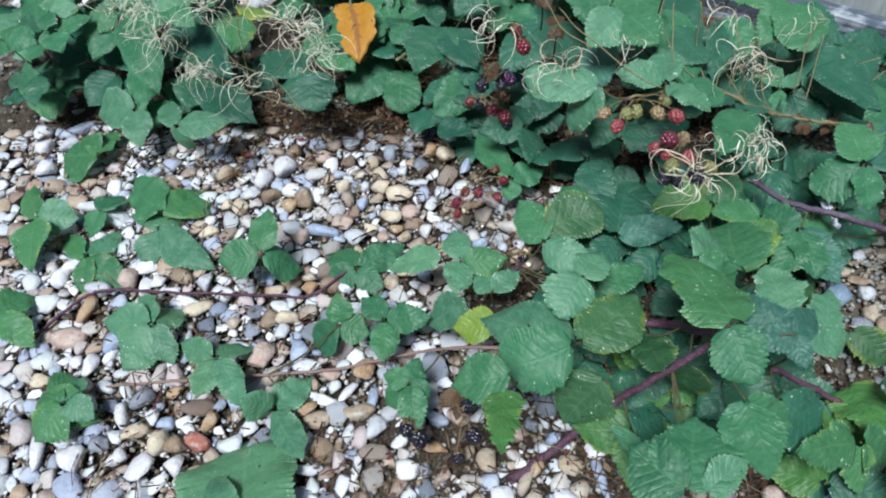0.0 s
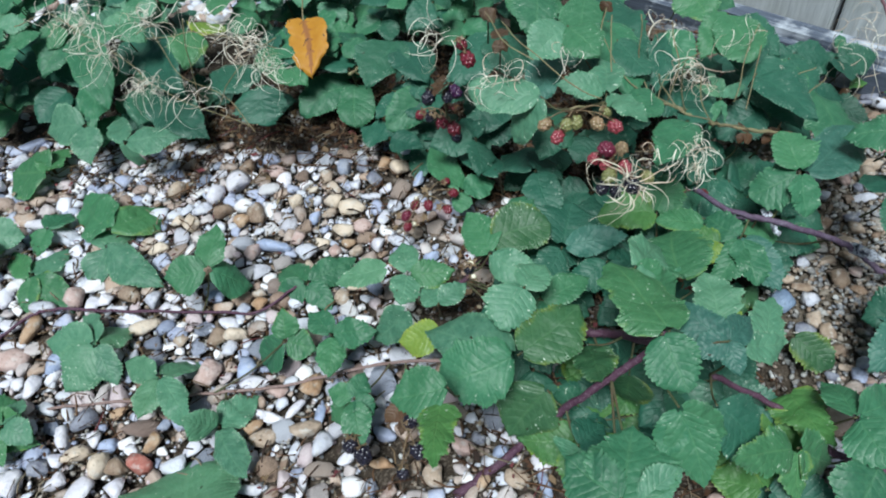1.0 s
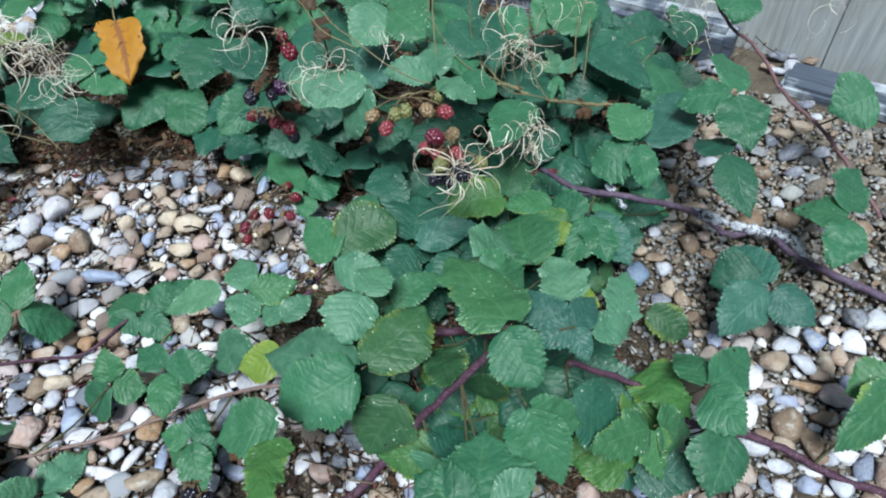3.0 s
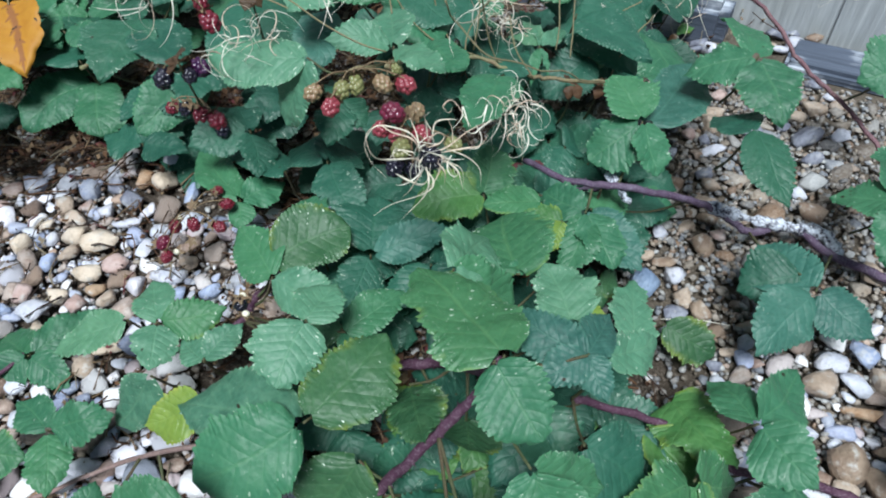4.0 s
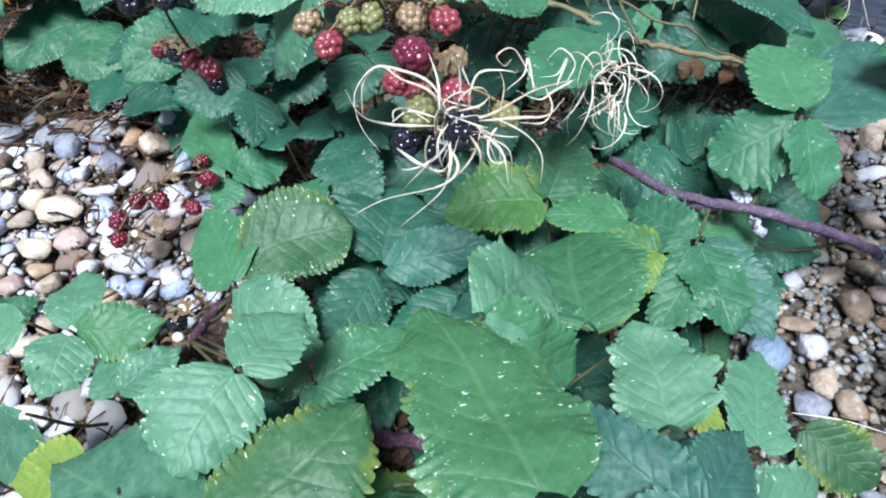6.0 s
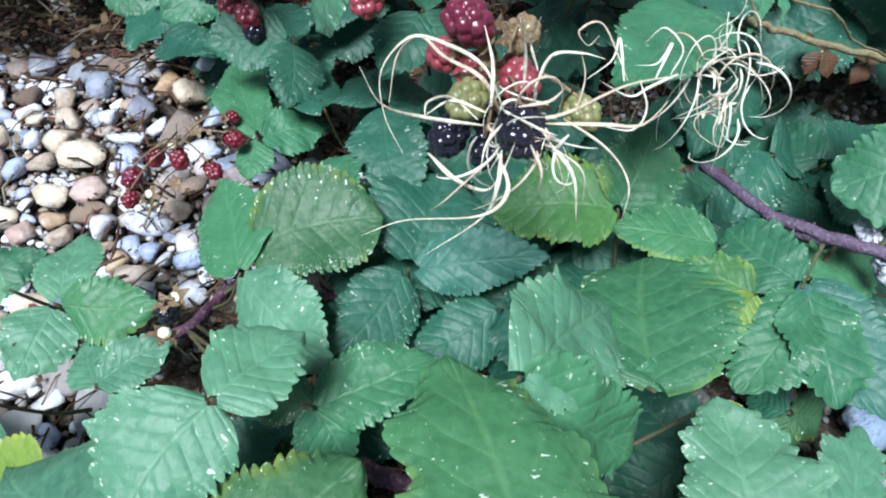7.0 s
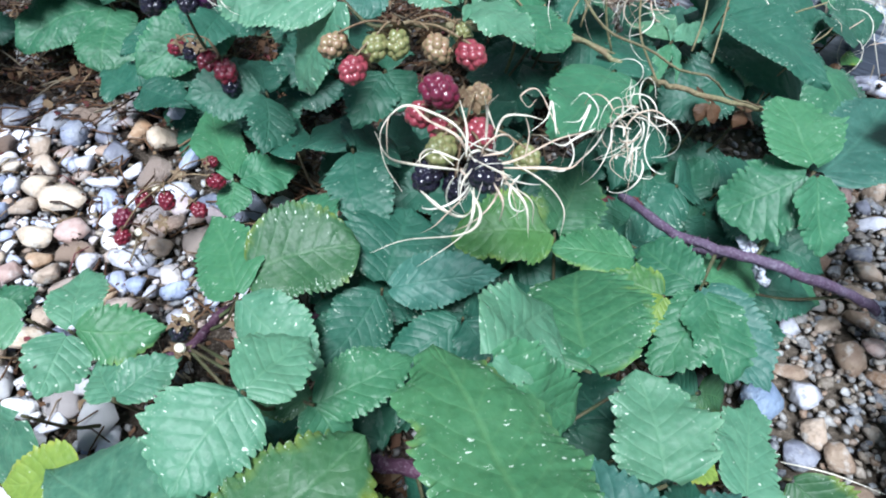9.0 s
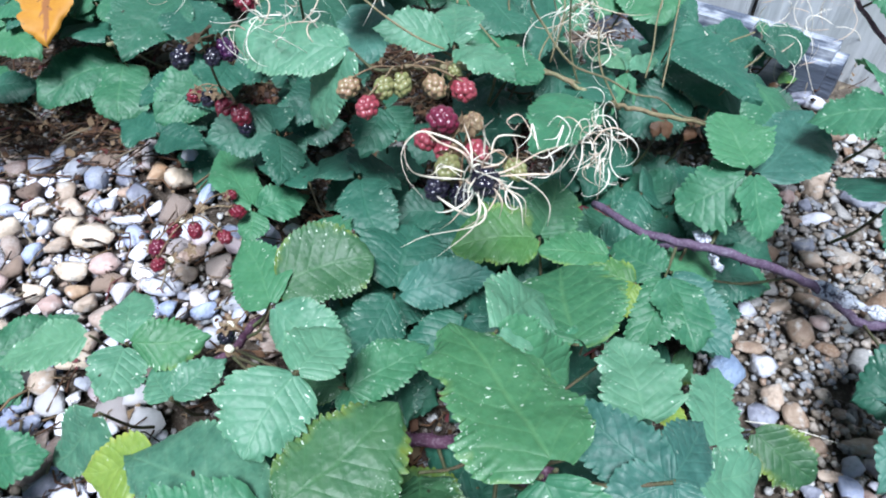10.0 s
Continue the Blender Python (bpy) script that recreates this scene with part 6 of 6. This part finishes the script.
set_stone(-0.226, 0.341, 0.0170, 0.0144, 85, "white")
set_stone(-0.351, 0.440, 0.0117, 0.0100, -7, "cream")
set_stone(-0.287, 0.474, 0.0146, 0.0127, 83, "blue")
set_stone(0.087, 0.533, 0.0125, 0.0095, 30, "blue")
set_stone(0.092, 0.512, 0.0105, 0.0085, 110, "grey")

cells_of = {}
for x, y, r in laid:
    cells_of.setdefault((int(x // 0.05), int(y // 0.05)), []).append((x, y, r))


def fits(x, y, r, slack):
    i, j = int(x // 0.05), int(y // 0.05)
    for a in (i - 1, i, i + 1):
        for b in (j - 1, j, j + 1):
            for c, d, e in cells_of.get((a, b), ()):
                if (x - c) ** 2 + (y - d) ** 2 < (slack * (r + e)) ** 2:
                    return False
    return True


template = [(np.array(v), np.array(f)) for v, f in SHAPES]
beds, pieces = {"shingle": ([], [], []), "gravel": ([], [], [])}, 300 - len(laid)
# Ellipses at the bushes: fewer stones, in dull tones that imitate shade.
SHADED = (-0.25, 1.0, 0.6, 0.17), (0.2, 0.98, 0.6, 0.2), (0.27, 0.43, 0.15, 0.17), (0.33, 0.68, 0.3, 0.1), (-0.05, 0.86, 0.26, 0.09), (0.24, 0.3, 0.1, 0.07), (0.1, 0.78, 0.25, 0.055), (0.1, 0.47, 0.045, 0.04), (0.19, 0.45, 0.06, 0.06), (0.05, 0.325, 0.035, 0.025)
front_of_fence = lambda x, y: (Vector((x, y, 0)) - FOOT).dot(OUT) > 0.08
for low, high, tries, slack in ((0.0105, 0.0145, 9000, 0.72), (0.0075, 0.0105, 20000, 0.68), (0.0048, 0.0075, 22000, 0.68), (0.0022, 0.0048, 20000, 0.75)):
    for _ in range(tries):
        x, y = stone_rng.uniform(-0.75, 1.0), stone_rng.uniform(0.08, 1.1)
        r = stone_rng.uniform(low, high)
        by_fence = x > 0.37 and y > 0.33 + 0.05 * noise.noise((x * 8, y * 8, 2))
        bare = by_fence and noise.noise((x * 7, y * 7, 4)) > -0.05
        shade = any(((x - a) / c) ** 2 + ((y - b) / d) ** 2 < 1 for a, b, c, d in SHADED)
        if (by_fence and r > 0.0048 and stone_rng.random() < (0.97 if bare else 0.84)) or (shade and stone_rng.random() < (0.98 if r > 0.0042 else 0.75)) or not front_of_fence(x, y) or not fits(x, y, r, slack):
            continue
        cells_of.setdefault((int(x // 0.05), int(y // 0.05)), []).append((x, y, r))
        stretch = stone_rng.uniform(1.0, 1.5)
        m = pose(x, y, r * (stone_rng.uniform(-0.35, 0.1) if by_fence else stone_rng.uniform(0.0, 0.35)), stone_rng.uniform(-20, 20), stone_rng.uniform(-20, 20), stone_rng.uniform(0, 360)) @ Matrix.Diagonal((r * stretch, r * 1.05, r * stone_rng.uniform(0.75, 1.05), 1))
        k = stone_rng.randrange(24)
        if pieces > 0 and r > 0.009 and -0.2 < x < 0.14 and 0.28 < y < 0.72:
            part("pebble", PIECES[k], STONE_PIECE, ground, m)
            pieces -= 1
            continue
        v, f = template[k]
        m = np.array(m)
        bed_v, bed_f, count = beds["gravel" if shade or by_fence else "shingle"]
        bed_f.append(f + len(count) * len(v))
        bed_v.append(v @ m[:3, :3].T + m[:3, 3])
        count.append(1)
bm = bmesh.new()
bmesh.ops.create_icosphere(bm, subdivisions=1, radius=1)
plain_v, plain_f = np.array([tuple(v.co) for v in bm.verts]), [tuple(v.index for v in f.verts) for f in bm.faces]
bm.free()
for pale, count, label in ((False, 24000, "fine grey and brown grit between the pebbles"), (True, 5000, "fine pale grit and sand between beach pebbles")):
    grit_v, grit_f = [], []
    while len(grit_v) < count:
        x, y = (stone_rng.uniform(-0.5, 0.4) if pale else stone_rng.uniform(-0.5, 0.75)), stone_rng.uniform(0.15, 0.85)
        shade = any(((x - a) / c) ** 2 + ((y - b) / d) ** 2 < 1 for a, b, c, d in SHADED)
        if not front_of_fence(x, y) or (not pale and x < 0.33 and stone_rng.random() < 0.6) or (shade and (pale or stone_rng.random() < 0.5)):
            continue
        r = stone_rng.uniform(0.001, 0.0026)
        m = np.array(pose(x, y, stone_rng.uniform(-0.003, 0.001), stone_rng.uniform(-40, 40), stone_rng.uniform(-40, 40), stone_rng.uniform(0, 360)) @ Matrix.Diagonal((r * stone_rng.uniform(1, 1.8), r, r * 0.8, 1)))
        grit_f.extend(tuple(len(grit_v) * 12 + i for i in f) for f in plain_f)
        grit_v.append(plain_v @ m[:3, :3].T + m[:3, 3])
    grit_bed = new("grit", mesh_of("grit", np.concatenate(grit_v).tolist(), grit_f))
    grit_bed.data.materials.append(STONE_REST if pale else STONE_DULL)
    tagged(grit_bed, label, "grit", kind="stuff")
far_v, far_f = [], []
while len(far_v) < 9000:
    x, y = stone_rng.gauss(0.15, 0.75), stone_rng.gauss(0.45, 0.75)
    if (-0.73 < x < 0.98 and 0.1 < y < 1.08) or not front_of_fence(x, y):
        continue
    r = stone_rng.uniform(0.007, 0.015)
    m = np.array(pose(x, y, r * 0.2, 0, 0, stone_rng.uniform(0, 360)) @ Matrix.Diagonal((r * stone_rng.uniform(1, 1.5), r, r * 0.7, 1)))
    far_f.extend(tuple(len(far_v) * 12 + i for i in f) for f in plain_f)
    far_v.append(plain_v @ m[:3, :3].T + m[:3, 3])
rim = new("shingle", mesh_of("outer_shingle", np.concatenate(far_v).tolist(), far_f))
rim.data.materials.append(STONE_REST)
tagged(rim, "loose pale beach shingle spreading away from the bramble", "shingle", kind="stuff")
for name, look_, label in (("shingle", STONE_REST, "loose white, tan and grey beach pebbles with fine grit"), ("gravel", STONE_DULL, "dull brown and grey gravel by the fence, its dark tones standing in for shade under the brambles")):
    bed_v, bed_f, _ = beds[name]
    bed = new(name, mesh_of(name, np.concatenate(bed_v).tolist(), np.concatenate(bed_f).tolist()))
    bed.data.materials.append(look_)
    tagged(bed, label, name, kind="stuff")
